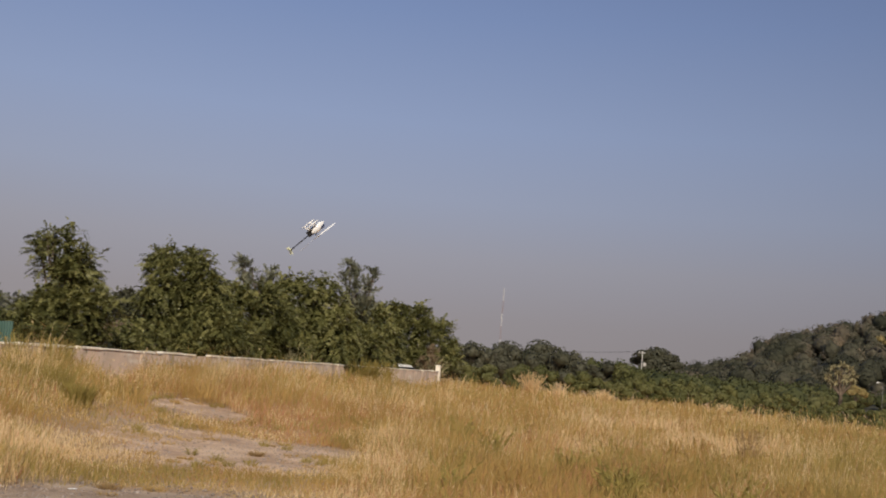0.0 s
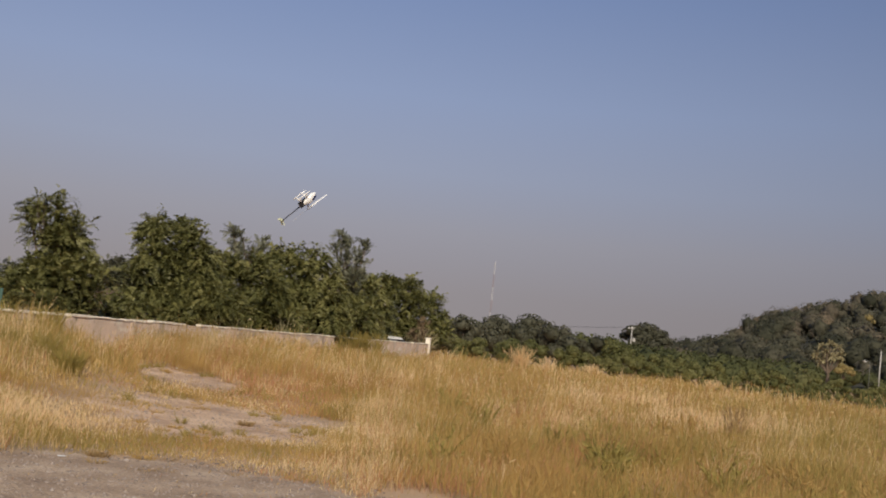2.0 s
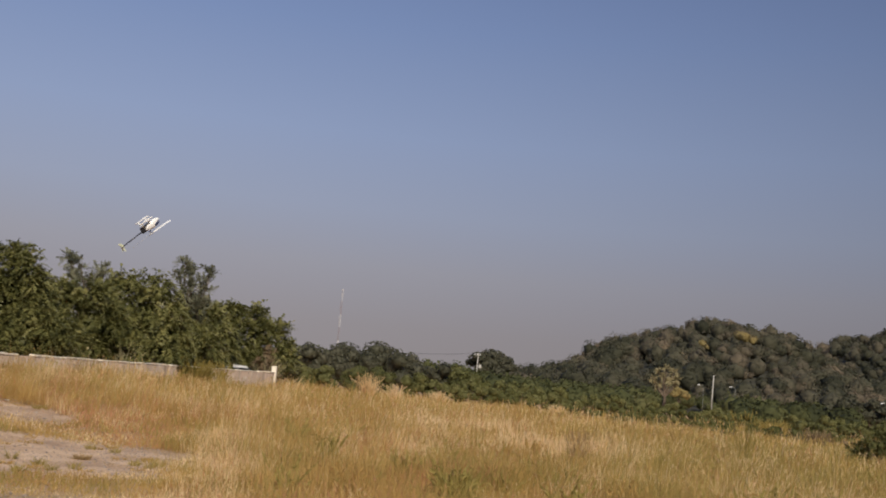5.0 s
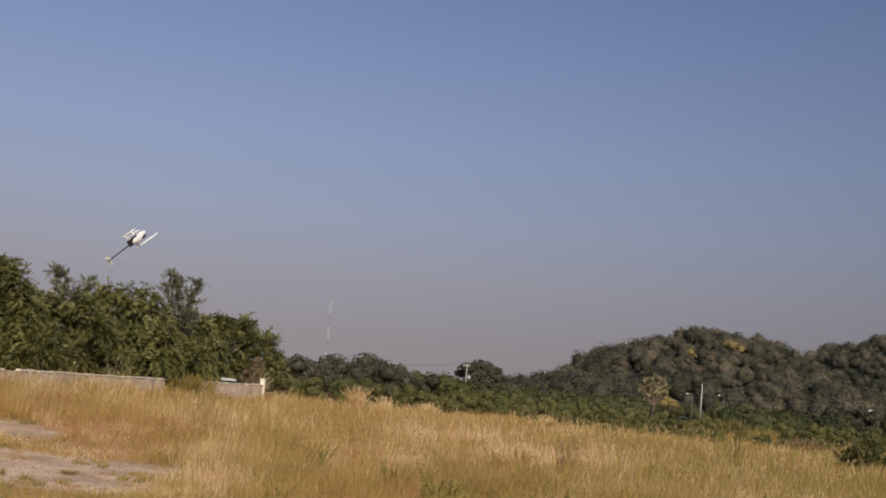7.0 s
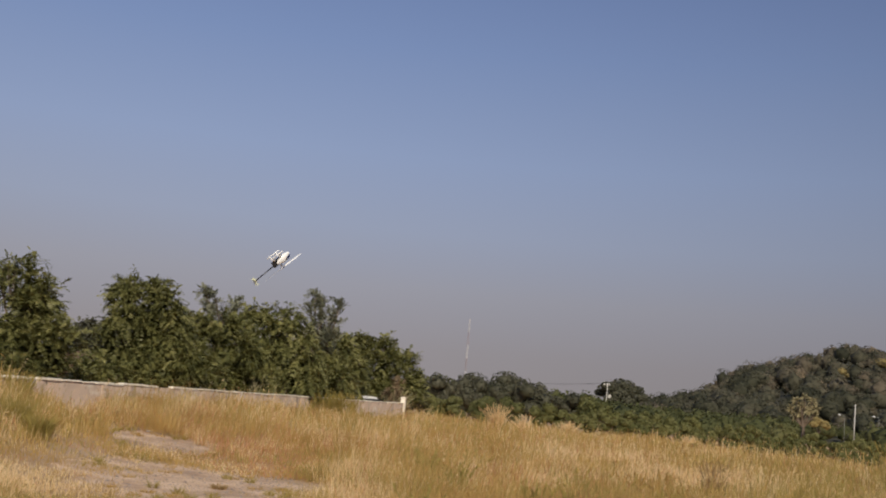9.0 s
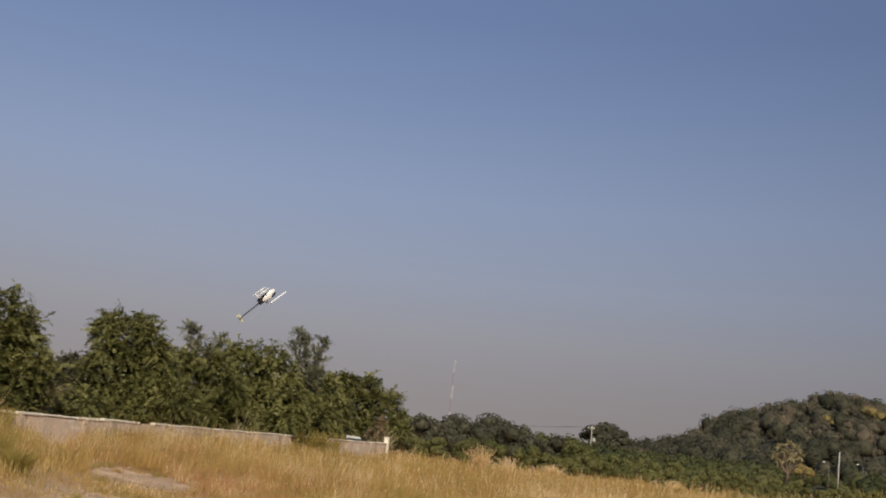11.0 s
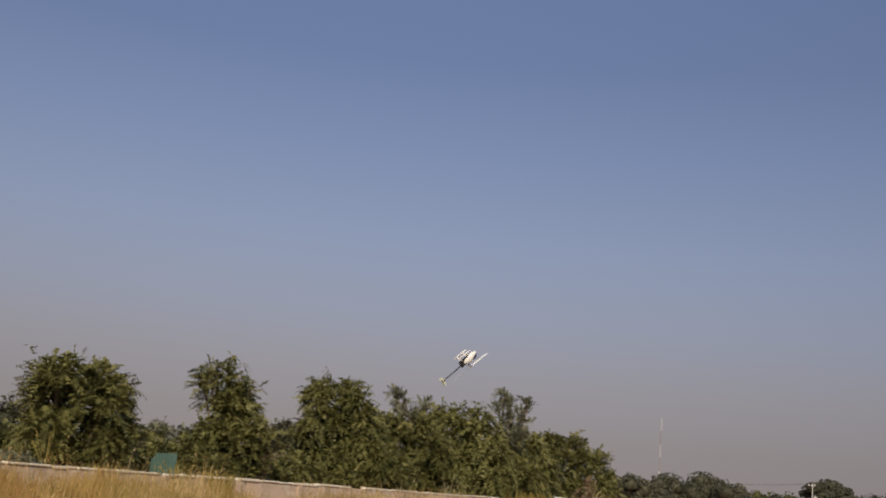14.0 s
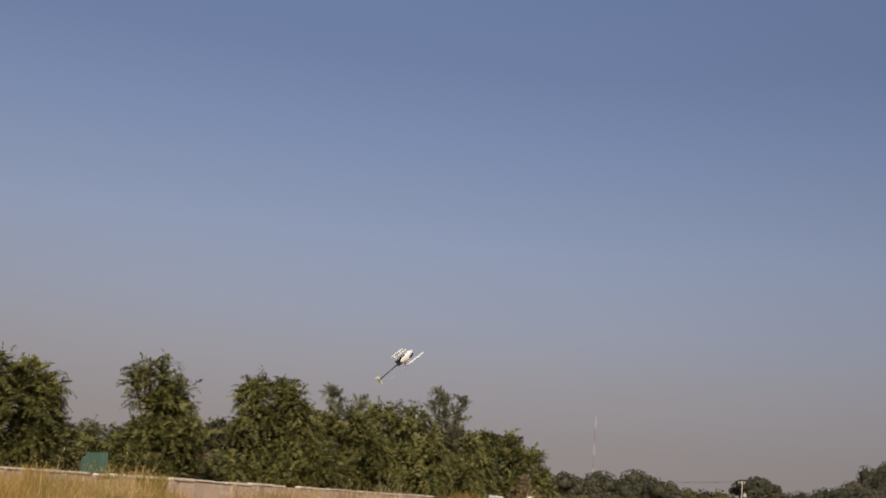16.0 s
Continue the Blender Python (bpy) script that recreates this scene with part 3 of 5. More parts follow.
tree("tree", -3.4, 55.0, fill_outline([(4.35, -1.0, 0.8), (3.6, -1.6, 1.3), (2.5, -1.8, 1.6), (1.2, -1.8, 1.6)], 6, size=0.75, step=0.65),
     LEAF, "leafy green tree filling a gap above the wall", 29, group=ROW, leaf=0.16, cover=0.85, droop=0.8)
tree("tree", -1.45, 66.0, fill_outline([(4.9, -1.2, 0.3), (4.6, -2.3, 1.0), (4.2, -2.9, 1.9), (3.7, -2.9, 2.7), (2.8, -2.9, 3.3), (1.2, -2.9, 3.5)], 7, size=0.8, step=0.65),
     LEAF, "low spreading green tree at the end of the wall", 17, group=ROW, leaf=0.17, cover=0.85, stems=2, twigs=4)
tree("dry_shrub", -0.1, 62.5, [(0.0, 2.1, 0.34, 1.3), (-0.2, 1.5, 0.45), (0.25, 1.4, 0.42), (0.0, 0.9, 0.5)], DRYLEAF, "withered brown shrub behind the end of the wall", 33, leaf=0.16, cover=0.9, trunk=0.03, category="shrub")
tree("tree", -35.2, 38.0, fill_outline([(3.45, -0.9, 1.2), (2.9, -1.4, 1.9), (1.2, -1.4, 2.0)], 8, size=0.75, step=0.55), DARKLEAF, "dark green tree behind the wall", 18, group=ROW, cover=0.8)
tree("tree", -31.4, 40.0, fill_outline([(3.4, -0.3, 0.7), (3.1, -0.9, 1.05), (2.7, -1.1, 1.3), (2.0, -1.1, 1.4), (1.2, -1.1, 1.4)], 9, size=0.72, step=0.5), LEAF_GREY, "greyish green round-topped tree behind the wall", 19, group=ROW, cover=0.9)
tree("tree", -28.6, 41.0, fill_outline([(2.85, -0.6, 0.8), (2.4, -1.1, 1.2), (1.2, -1.3, 1.4)], 10, size=0.7, step=0.55), DARKLEAF, "low dark tree in its neighbour's shade", 34, cover=0.7)
tree("tree", -21.4, 44.0, fill_outline([(2.85, -0.8, 0.8), (2.2, -1.3, 1.3), (1.2, -1.3, 1.3)], 12, size=0.65, step=0.6), LEAF_GREY, "low greyish tree further back behind the wall", 35, cover=0.7)
tree("shrub", -22.6, 33.0, [(0.0, 1.9, 0.65), (-0.5, 1.5, 0.65), (0.6, 1.5, 0.6)], LEAF, "green shrub between two trees behind the wall", 20, category="shrub", trunk=0.05, cover=0.6)
tree("shrub", -29.0, 33.0, [(0.0, 1.6, 0.7), (-0.8, 1.3, 0.7), (0.7, 1.4, 0.6)], BUSH, "dark green shrub behind the wall", 21, category="shrub", trunk=0.05, cover=0.6)
tree("shrub", -20.3, 34.0, [(0.0, 1.75, 0.6), (-0.55, 1.4, 0.55), (0.6, 1.5, 0.6), (0.1, 1.2, 0.6)], LEAF, "green shrub at a tree's foot behind the wall", 23, category="shrub", trunk=0.04, cover=0.6)
tree("shrub", -16.0, 37.0, [(0.0, 1.3, 0.45), (-0.5, 1.2, 0.45), (0.5, 1.25, 0.45)], LEAF, "low green shrub behind the wall", 36, category="shrub", trunk=0.04, cover=0.6)
tree("shrub", -15.0, 38.5, [(0.0, 1.65, 0.55), (-0.6, 1.5, 0.5), (0.6, 1.45, 0.5), (0.1, 1.2, 0.6)], LEAF, "green shrub at a tree's foot behind the wall", 24, category="shrub", trunk=0.04, cover=0.6)
tree("shrub", -10.9, 41.0, [(0.0, 2.2, 0.8), (-0.6, 1.6, 0.7), (0.7, 1.8, 0.8), (0.1, 1.3, 0.7)], LEAF, "green shrub at a tree's foot behind the wall", 25, category="shrub", trunk=0.04, cover=0.6)
tree("shrub", -8.0, 45.0, [(0.0, 2.4, 0.9), (-0.7, 1.7, 0.8), (0.7, 1.7, 0.8), (0.1, 1.3, 0.7)], LEAF, "green shrub at a tree's foot behind the wall", 26, category="shrub", trunk=0.04, cover=0.6)
tree("shrub", -4.0, 51.5, [(0.0, 2.6, 1.0), (-0.8, 1.9, 0.9), (0.9, 2.2, 0.9), (0.1, 1.4, 0.8)], LEAF, "green shrub at a tree's foot behind the wall", 27, category="shrub", trunk=0.04, cover=0.6)
for k, (az, d, top) in enumerate(((-34.5, 31.0, 2.1), (-33.2, 33.0, 2.0), (-31.8, 32.0, 1.9), (-30.3, 33.0, 2.0), (-28.0, 31.5, 1.8))):
    tree("shrub", az, d, [(0.0, top - 0.5, 0.55), (-0.5, top - 0.8, 0.55), (0.5, top - 0.75, 0.55), (0.0, 0.9, 0.6)], BUSH, "dark green shrub behind the wall", 50 + k, category="shrub", trunk=0.04, cover=0.6)
tree("tree", -15.6, 75.0, [(0.0, 3.9, 1.0, 0.7), (-0.9, 3.5, 0.9, 0.7), (0.9, 3.4, 0.9, 0.7), (0.0, 2.8, 1.0)], DARKLEAF, "dark tree further back behind the wall", 22, leaf=0.2)

# ---- bushes beyond the field ----
BELT = "bushes beyond the field"
rng = np.random.default_rng(5)


def skyline(a):
    """Height in degrees of the bush belt's top, by heading."""
    return float(np.interp(a, [0.5, 1.8, 3.2, 4.7, 6.8, 8.6, 10.5, 13.0, 18.0, 24.0, 34.0], [1.2, 1.5, 1.85, 2.05, 1.72, 1.3, 0.85, 0.45, 0.2, 0.0, 0.3]))


for i, a in enumerate(np.arange(1.2, 35.0, 0.95)):
    for row, dist in enumerate((92.0, 78.0) if a < 15.0 else (92.0, 78.0, 62.0)):
        a2 = float(a + rng.uniform(-0.3, 0.3) + 0.45 * row)
        d = float(dist + rng.uniform(-4, 4))
        top = 1.7 + d * math.tan(radians((skyline(a2) if row == 0 else 0.35 * skyline(a2) - (0.12 if row == 1 else 0.62))))
        top = max(0.85, top * float(rng.uniform(0.88, 1.05)))
        lobes = [(float(rng.uniform(-0.9, 0.9)), top * q, top * 0.27) for q in (0.72, 0.62, 0.45, 0.4, 0.3, 0.55)]
        tree("bush", a2, d, lobes, DARKLEAF if (row == 0 and a2 < 9.5) else BUSH, "dull green thorny bush at the field's far edge", 100 + 2 * i + (row if row < 2 else 500), leaf=0.2 if row == 0 else 0.15, soft=230, trunk=0.06,
             droop=0.2, category="bush", group=BELT)

for az, d, top, seed in ((28.9, 118.0, 3.0, 441), (30.3, 122.0, 3.3, 442), (32.2, 120.0, 3.4, 443)):
    tree("tree", az, d, [(0.0, top, 0.9), (-1.1, top - 0.5, 0.9), (1.1, top - 0.4, 0.9), (-0.5, top - 1.3, 1.1), (0.7, top - 1.3, 1.1)], DARKLEAF, "dark tree among the scrub below the hill", seed, leaf=0.3, soft=220, trunk=0.12)

# ---- the wooded hills ----
HILL_AZ = [11.0, 14.1, 15.4, 16.9, 18.6, 20.0, 21.7, 23.5, 24.7, 26.0, 27.5, 29.0, 31.5, 36.0, 42.0]
HILL_TOP = [0.1, 0.5, 1.1, 2.15, 2.7, 3.15, 3.6, 3.85, 3.7, 3.35, 2.6, 1.8, 1.0, 0.5, 0.1]
HILL2_AZ = [22.0, 25.0, 27.5, 28.3, 29.6, 31.3, 34.0, 38.0, 43.0]
HILL2_TOP = [0.8, 2.0, 2.85, 3.2, 3.7, 4.2, 4.6, 4.2, 1.8]


def hill(azs, tops, foot, ridge, back, seed):
    """A hill as a height sheet over headings and distances."""
    def z(a, d):
        peak = ridge * math.tan(radians(float(np.interp(a, azs, tops)))) + 1.7
        t = (d - foot) / (ridge - foot) if d < ridge else (back - d) / (back - ridge)
        t = min(1.0, max(0.0, t))
        s = t * t * (3 - 2 * t) * 0.55 + t * 0.45
        return peak * s * (1 + 0.05 * noise.noise((a * 0.6, d * 0.02, seed))) - 0.5
    bm = bmesh.new()
    na, nd = 60, 26
    grid = [[None] * (nd + 1) for _ in range(na + 1)]
    for i in range(na + 1):
        for j in range(nd + 1):
            a, d = azs[0] + (azs[-1] - azs[0]) * i / na, foot + (back - foot) * j / nd
            grid[i][j] = bm.verts.new(heading(a, d, z(a, d)))
    for i in range(na):
        for j in range(nd):
            bm.faces.new((grid[i][j], grid[i + 1][j], grid[i + 1][j + 1], grid[i][j + 1]))
    bmesh.ops.recalc_face_normals(bm, faces=bm.faces)
    return bm, z


def woods(name, spots, seed, material, label, leaves=150, leaf=0.27):
    """Far tree crowns in one mesh; spots as (place, radius, tone)."""
    r = np.random.default_rng(seed)
    vs, fs, tones, count = [], [], [], 0
    for p, rad, tone in spots:
        v, f, t = dome(r, np.array(p), rad, (r.uniform(0.8, 1.25), r.uniform(0.8, 1.25), r.uniform(0.7, 1.15)), leaves, leaf * (0.7 + 0.31 * rad), tone, SMALL_BALL, 0.55)
        vs.append(v)
        fs.append(f + count)
        tones.append(t)
        count += len(v)
    me = fast_mesh(name, np.concatenate(vs), np.concatenate(fs), material, np.concatenate(tones))
    me.polygons.foreach_set("use_smooth", np.full(len(me.polygons), True))
    return tagged(new(name, me), label, "woods", kind="stuff")


def plant_hill(z, azs, foot, ridge, count, seed, near=0.0):
    r = np.random.default_rng(seed)
    spots = []
    while len(spots) < count:
        a, d = float(r.uniform(max(azs[0], near), 33.8)), float(foot + (ridge + 8 - foot) * r.uniform() ** 0.8)
        rad = float(1.5 + 3.4 * r.uniform() ** 2.2) * (0.6 + 0.4 * d / ridge)
        # tone pales with distance, haze put into the colour; the rest varies by crown
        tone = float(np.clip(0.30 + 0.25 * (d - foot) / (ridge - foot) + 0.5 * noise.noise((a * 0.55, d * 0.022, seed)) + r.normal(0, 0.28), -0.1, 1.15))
        spots.append((heading(a, d, z(a, d) + rad * float(r.uniform(0.42, 0.76))), rad, tone))
    return spots


bm, z1 = hill(HILL_AZ, HILL_TOP, 170.0, 400.0, 560.0, 1.5)
tagged(part("hill_front", bm, HILLSOIL), "soil of the low wooded hill, coloured dark as if shaded", "hill", kind="structure")
bm, z2 = hill(HILL2_AZ, HILL2_TOP, 260.0, 560.0, 760.0, 4.5)
tagged(part("hill_back", bm, HILLSOIL), "soil of the further wooded hill, coloured dark as if shaded", "hill", kind="structure")
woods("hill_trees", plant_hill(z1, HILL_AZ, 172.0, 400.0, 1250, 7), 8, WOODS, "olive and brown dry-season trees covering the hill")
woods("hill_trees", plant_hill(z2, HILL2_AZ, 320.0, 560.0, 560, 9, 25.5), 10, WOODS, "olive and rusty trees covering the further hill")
r = np.random.default_rng(21)
flat = []
for _ in range(620):
    a, d = float(r.uniform(1.0, 36.0)), float(r.uniform(105, 240))
    if d < 158 and (21.6 < a < 24.0 or 30.2 < a < 31.8 or 19.8 < a < 21.6):
        continue
    rad = float(r.uniform(1.2, 2.6))
    cap = 1.7 + d * math.tan(radians(max(0.65, min(skyline(a) * 0.95, 1.1))))
    flat.append((heading(a, d, min(cap - rad * 0.8, float(r.uniform(1.0, 3.6)))), rad, float(np.clip(r.normal(0.38 if a < 23.0 else 0.16, 0.18), -0.1, 0.8))))
woods("far_scrub", flat, 22, SCRUB, "olive scrub and low trees behind the bushes", 110, 0.26)
left = []
for _ in range(170):
    a, d = float(r.uniform(-44.0, 1.5)), float(r.uniform(90, 170))
    rad = float(r.uniform(1.2, 2.2))
    left.append((heading(a, d, float(r.uniform(0.8, 2.6))), rad, float(np.clip(r.normal(0.35, 0.15), 0, 0.7))))
for _ in range(190):
    a, d = float(r.uniform(-40.0, -0.5)), float(r.uniform(58, 84))
    rad = float(r.uniform(0.9, 1.5))
    left.append((heading(a, d, float(r.uniform(0.5, 1.3))), rad, float(np.clip(r.normal(0.3, 0.15), 0, 0.6))))
woods("far_scrub", left, 23, WOODS, "olive scrub far behind the boundary wall", 60, 0.36)

tree("rain_tree", 11.45, 205.0, [(0.0, 6.9, 2.9, 0.6), (-2.2, 6.4, 2.3, 0.6), (2.3, 6.2, 2.4, 0.6), (0.0, 5.2, 3.3, 0.6), (-3.5, 5.3, 1.7, 0.6), (3.6, 5.1, 1.7, 0.6), (-1.5, 4.2, 2.4, 0.7), (1.7, 4.1, 2.4, 0.7)],
     DARKLEAF, "dark umbrella-shaped tree standing above the scrub", 31, leaf=0.45, soft=360, trunk=0.3)

# ---- grass ----


def wall_side(x, y):
    """Positive on the observer's side of the wall."""
    run = WALL_B - WALL_A
    return (run.y * (x - WALL_A.x) - run.x * (y - WALL_A.y)) / run.length


def field_grass(name, seed, zones, material, keep, height, label, lean=0.21, width=0.0030, heads=0.3):
    """Thin stalks over rings of the field, some with a feathery seed head: zones as (near, far, stalks per square metre, widening, first and last heading)."""
    r = np.random.default_rng(seed)
    roots, scale = [], []
    for near, far, per, wide, a0, a1 in zones:
        area = radians(a1 - a0) / 2 * (far * far - near * near)
        n = int(area * per)
        a = np.radians(r.uniform(a0, a1, n))
        d = np.sqrt(r.uniform(near * near, far * far, n))
        x, y = d * np.sin(a), d * np.cos(a)
        ok = (wall_side(x, y) > 0.25) | (x > WALL_B.x)
        x, y = x[ok], y[ok]
        chance = np.array([keep(p, q) for p, q in zip(x.tolist(), y.tolist())])
        ok = r.uniform(size=len(x)) < chance
        roots.append(np.stack([x[ok], y[ok]], 1))
        scale.append(np.full(int(ok.sum()), wide))
    xy, wide = np.concatenate(roots), np.concatenate(scale)
    n = len(xy)
    h = np.array([height(p, q) for p, q in xy.tolist()]) * np.where(r.uniform(size=n) < 0.08, r.uniform(1.0, 1.5, n), r.uniform(0.4, 1.05, n))
    base = np.stack([xy[:, 0], xy[:, 1], np.array([ground_height(p, q) for p, q in xy.tolist()]) - 0.02], 1)
    turn = r.uniform(0, 2 * np.pi, n)
    side = np.stack([np.cos(turn), np.sin(turn), np.zeros(n)], 1) * (width * wide * r.uniform(0.6, 1.5, n))[:, None]
    tilt = np.stack([r.normal(0, lean, n) + 0.03, r.normal(0, lean, n), np.ones(n)], 1)
    mid = base + unit(tilt) * (h * r.uniform(0.4, 0.75, n))[:, None]
    tip = mid + unit(tilt * np.array((1.8, 1.8, 1.0))) * (h * 0.42)[:, None]
    v = np.stack([base, mid + side, tip, mid - side], 1).reshape(-1, 3)
    pick = r.uniform(size=n) < heads
    k = int(pick.sum())
    way = unit(tip - mid)[pick] + r.normal(0, 0.35, (k, 3))
    size = (0.055 + 0.09 * h[pick])[:, None]
    v2, _ = leaf_quads(r, tip[pick] + r.normal(0, 0.015, (k, 3)), way, size, 0.0085 * wide[pick][:, None])
    v = np.concatenate([v, v2])
    return tagged(new(name, fast_mesh(name, v, np.arange(len(v)).reshape(-1, 4), material)), label, "grass", kind="stuff")


def clump(x, y, s, seed):
    return noise.noise((x * s, y * s, seed))


def spot(x, y, az, dist, half_az, half_d):
    """1 in the middle of a patch of the field, falling to 0 at its rim."""
    a, d = math.degrees(math.atan2(x, y)), math.hypot(x, y)
    return max(0.0, 1.0 - math.hypot((a - az) / half_az, (d - dist) / half_d))


def cover(x, y):
    return max(0.06, min(1.0, 0.72 + 0.9 * clump(x, y, 0.45, 2.0) + 0.4 * clump(x, y, 1.4, 6.0))) * max(0.05, 1.0 - 1.15 * bare(x, y))


def pale_share(x, y):
    return min(0.95, 3.0 * spot(x, y, 9.8, 35.5, 4.2, 3.4) + 1.6 * spot(x, y, 15.0, 29.5, 4.5, 4.5) + 0.4 * spot(x, y, 20.5, 30.0, 5.0, 4.0) + 1.8 * spot(x, y, -18.6, 16.0, 5.5, 2.0) + 0.25 * spot(x, y, -2.0, 17.5, 3.5, 3.0)
               + max(0.0, 0.12 + 0.8 * clump(x, y, 0.17, 14.0) + 1.4 * clump(x, y, 0.8, 15.0)))


def green_share(x, y):
    d = math.hypot(x, y)
    return min(0.95, max(0.0, 0.20 + 1.0 * clump(x, y, 0.30, 31.0) + 1.6 * clump(x, y, 1.1, 33.0)) * (1.15 if d < 26 else 0.85) + 1.9 * spot(x, y, 30.0, 28.0, 14.0, 34.0) + 1.6 * spot(x, y, -17.0, 13.9, 7.0, 1.5)
               + 0.9 * spot(x, y, -20.0, 26.0, 5.0, 9.0) + 0.8 * spot(x, y, -5.0, 48.0, 6.0, 10.0))


def red_share(x, y):
    return min(0.9, 2.8 * spot(x, y, -7.2, 24.3, 4.0, 4.2) + 0.6 * spot(x, y, -0.5, 12.6, 5.0, 3.0) + max(0.0, 0.9 * clump(x, y, 0.22, 55.0) + 1.3 * clump(x, y, 0.9, 56.0) + 0.08))


def grass_height(x, y):
    a, d = math.degrees(math.atan2(x, y)), math.hypot(x, y)
    tall = 0.50 + 0.24 * clump(x, y, 0.25, 9.0) + 0.26 * clump(x, y, 1.0, 4.0)
    tall *= float(np.interp(d, [11, 17, 30, 60], [0.62, 0.85, 1.0, 1.25]))
    if x < WALL_B.x + 3:
        tall *= 1.0 + float(np.interp(d, [22, 26, 30, 38, 48], [0.90, 1.10, 0.65, 0.26, 0.05])) * max(0.0, 1.0 - wall_side(x, y) / 6.0)
    tall *= 1.0 - 0.22 * min(1.0, max(0.0, (-17.0 - a) / 5.0))
    tall *= 1.0 - 0.66 * min(1.0, 2.6 * spot(x, y, -11.0, 17.0, 11.0, 7.5))
    tall *= 1.0 - 0.5 * min(1.0, 2.0 * spot(x, y, -7.0, 24.0, 5.0, 5.0))
    tall *= 1.0 - 0.45 * min(1.0, 2.0 * spot(x, y, -16.4, 29.0, 3.0, 8.0))
    return max(0.06, tall * (1.0 - 0.8 * bare(x, y)))


ZONES = [(15.0, 20.0, 700, 1.3, -38.0, -30.0), (10.5, 20.0, 1200, 1.0, -30.0, 33.0), (20.0, 32.0, 560, 1.6, -38.0, 33.0), (32.0, 50.0, 220, 2.7, -38.0, 34.0), (50.0, 84.0, 52, 4.6, -38.0, 34.0)]
field_grass("dry_grass", 41, ZONES, STRAW, lambda x, y: cover(x, y) * (1.0 - 0.9 * max(pale_share(x, y), 0.8 * red_share(x, y), 0.8 * green_share(x, y))), grass_height, "knee-high golden dry grass covering the field")
field_grass("pale_grass", 42, ZONES, PALE, lambda x, y: cover(x, y) * pale_share(x, y) * 0.85, grass_height, "pale bleached straw-coloured grass in the field")
field_grass("green_grass", 43, ZONES, GREENGRASS, lambda x, y: cover(x, y) * green_share(x, y) * (1.0 - 0.8 * pale_share(x, y)) * 0.75, lambda x, y: grass_height(x, y) * 1.1, "patches of green grass among the dry grass")
field_grass("reddish_grass", 44, ZONES, REDGRASS, lambda x, y: cover(x, y) * red_share(x, y) * 0.75, lambda x, y: grass_height(x, y) * 0.85, "patches of reddish brown dry grass")

# ---- tussocks and weeds ----


def tussock(name, azimuth, distance, height, radius, blades, material, seed, label, lean=0.35, width=0.012, heads=0.0, category="grass tussock"):
    """A clump of blades from one root, some with feathery seed heads."""
    r = np.random.default_rng(seed)
    p = heading(azimuth, distance)
    n, width = int(blades * 1.5), width * 0.62
    a, q = r.uniform(0, 2 * np.pi, n), np.sqrt(r.uniform(0, 1, n)) * radius * 0.4
    base = np.stack([q * np.cos(a), q * np.sin(a), np.full(n, -0.03)], 1)
    out = np.stack([np.cos(a) * lean * (0.3 + q / radius), np.sin(a) * lean * (0.3 + q / radius), np.ones(n)], 1) + r.normal(0, 0.12, (n, 3))
    h = height * r.uniform(0.5, 1.05, n)
    mid = base + unit(out) * (h * 0.6)[:, None]
    tip = mid + unit(out * np.array((2.3, 2.3, 0.9))) * (h * 0.42)[:, None]
    t = r.uniform(0, 2 * np.pi, n)
    side = np.stack([np.cos(t), np.sin(t), np.zeros(n)], 1) * width * r.uniform(0.6, 1.4, (n, 1))
    v = np.stack([base, mid + side, tip, mid - side], 1).reshape(-1, 3)
    f = np.arange(4 * n).reshape(n, 4)
    if heads:
        pick = r.uniform(size=n) < heads
        k = 10
        c = np.repeat(tip[pick], k, 0) - np.repeat(unit(tip - mid)[pick], k, 0) * r.uniform(0, 0.22, (int(pick.sum()) * k, 1))
        v2, f2 = leaf_quads(r, c, np.repeat(unit(tip - mid)[pick], k, 0) + r.normal(0, 0.4, c.shape), 0.11, 0.022)
        v, f = np.concatenate([v, v2]), np.concatenate([f, f2 + len(v)])
    ob = new(name, fast_mesh(name, v, f, material))
    ob.matrix_basis = pose(p.x, p.y, ground_height(p.x, p.y))
    return tagged(ob, label, category)


tussock("grass_tussock", -18.7, 22.5, 0.75, 0.8, 460, GREENGRASS, 61, "tall yellow-green grass tussock beside bare ground", 0.2, 0.007)
tussock("grass_tussock", -17.4, 21.5, 0.6, 0.5, 260, GREENGRASS, 62, "yellow-green grass tussock beside bare ground")
tussock("grass_tussock", -20.6, 23.5, 0.6, 0.6, 420, GREENGRASS, 63, "yellow-green grass tussock in dry grass")
tussock("grass_tussock", -13.6, 21.2, 0.10, 0.5, 140, BROWNGRASS, 81, "low dry tuft on bare ground", 0.9)
tussock("grass_tussock", -11.5, 21.4, 0.12, 0.35, 140, BROWNGRASS, 82, "low dry tuft on bare ground", 0.9)
tussock("grass_tussock", -8.5, 17.9, 0.16, 0.22, 140, BROWNGRASS, 83, "low dry tuft on bare ground", 0.9)
tussock("grass_tussock", -15.5, 12.9, 0.12, 0.25, 140, BROWNGRASS, 84, "low dry tuft at the gravel's edge", 0.9)
tussock("reed_clump", 5.25, 64.0, 1.75, 0.5, 190, PALE, 64, "tall pale reed clump with feathery heads", 0.3, 0.02, 0.7, "reeds")
tussock("reed_clump", 6.6, 66.0, 1.3, 0.6, 90, PALE, 65, "pale reed clump at the field's edge", 0.3, 0.02, 0.6, "reeds")
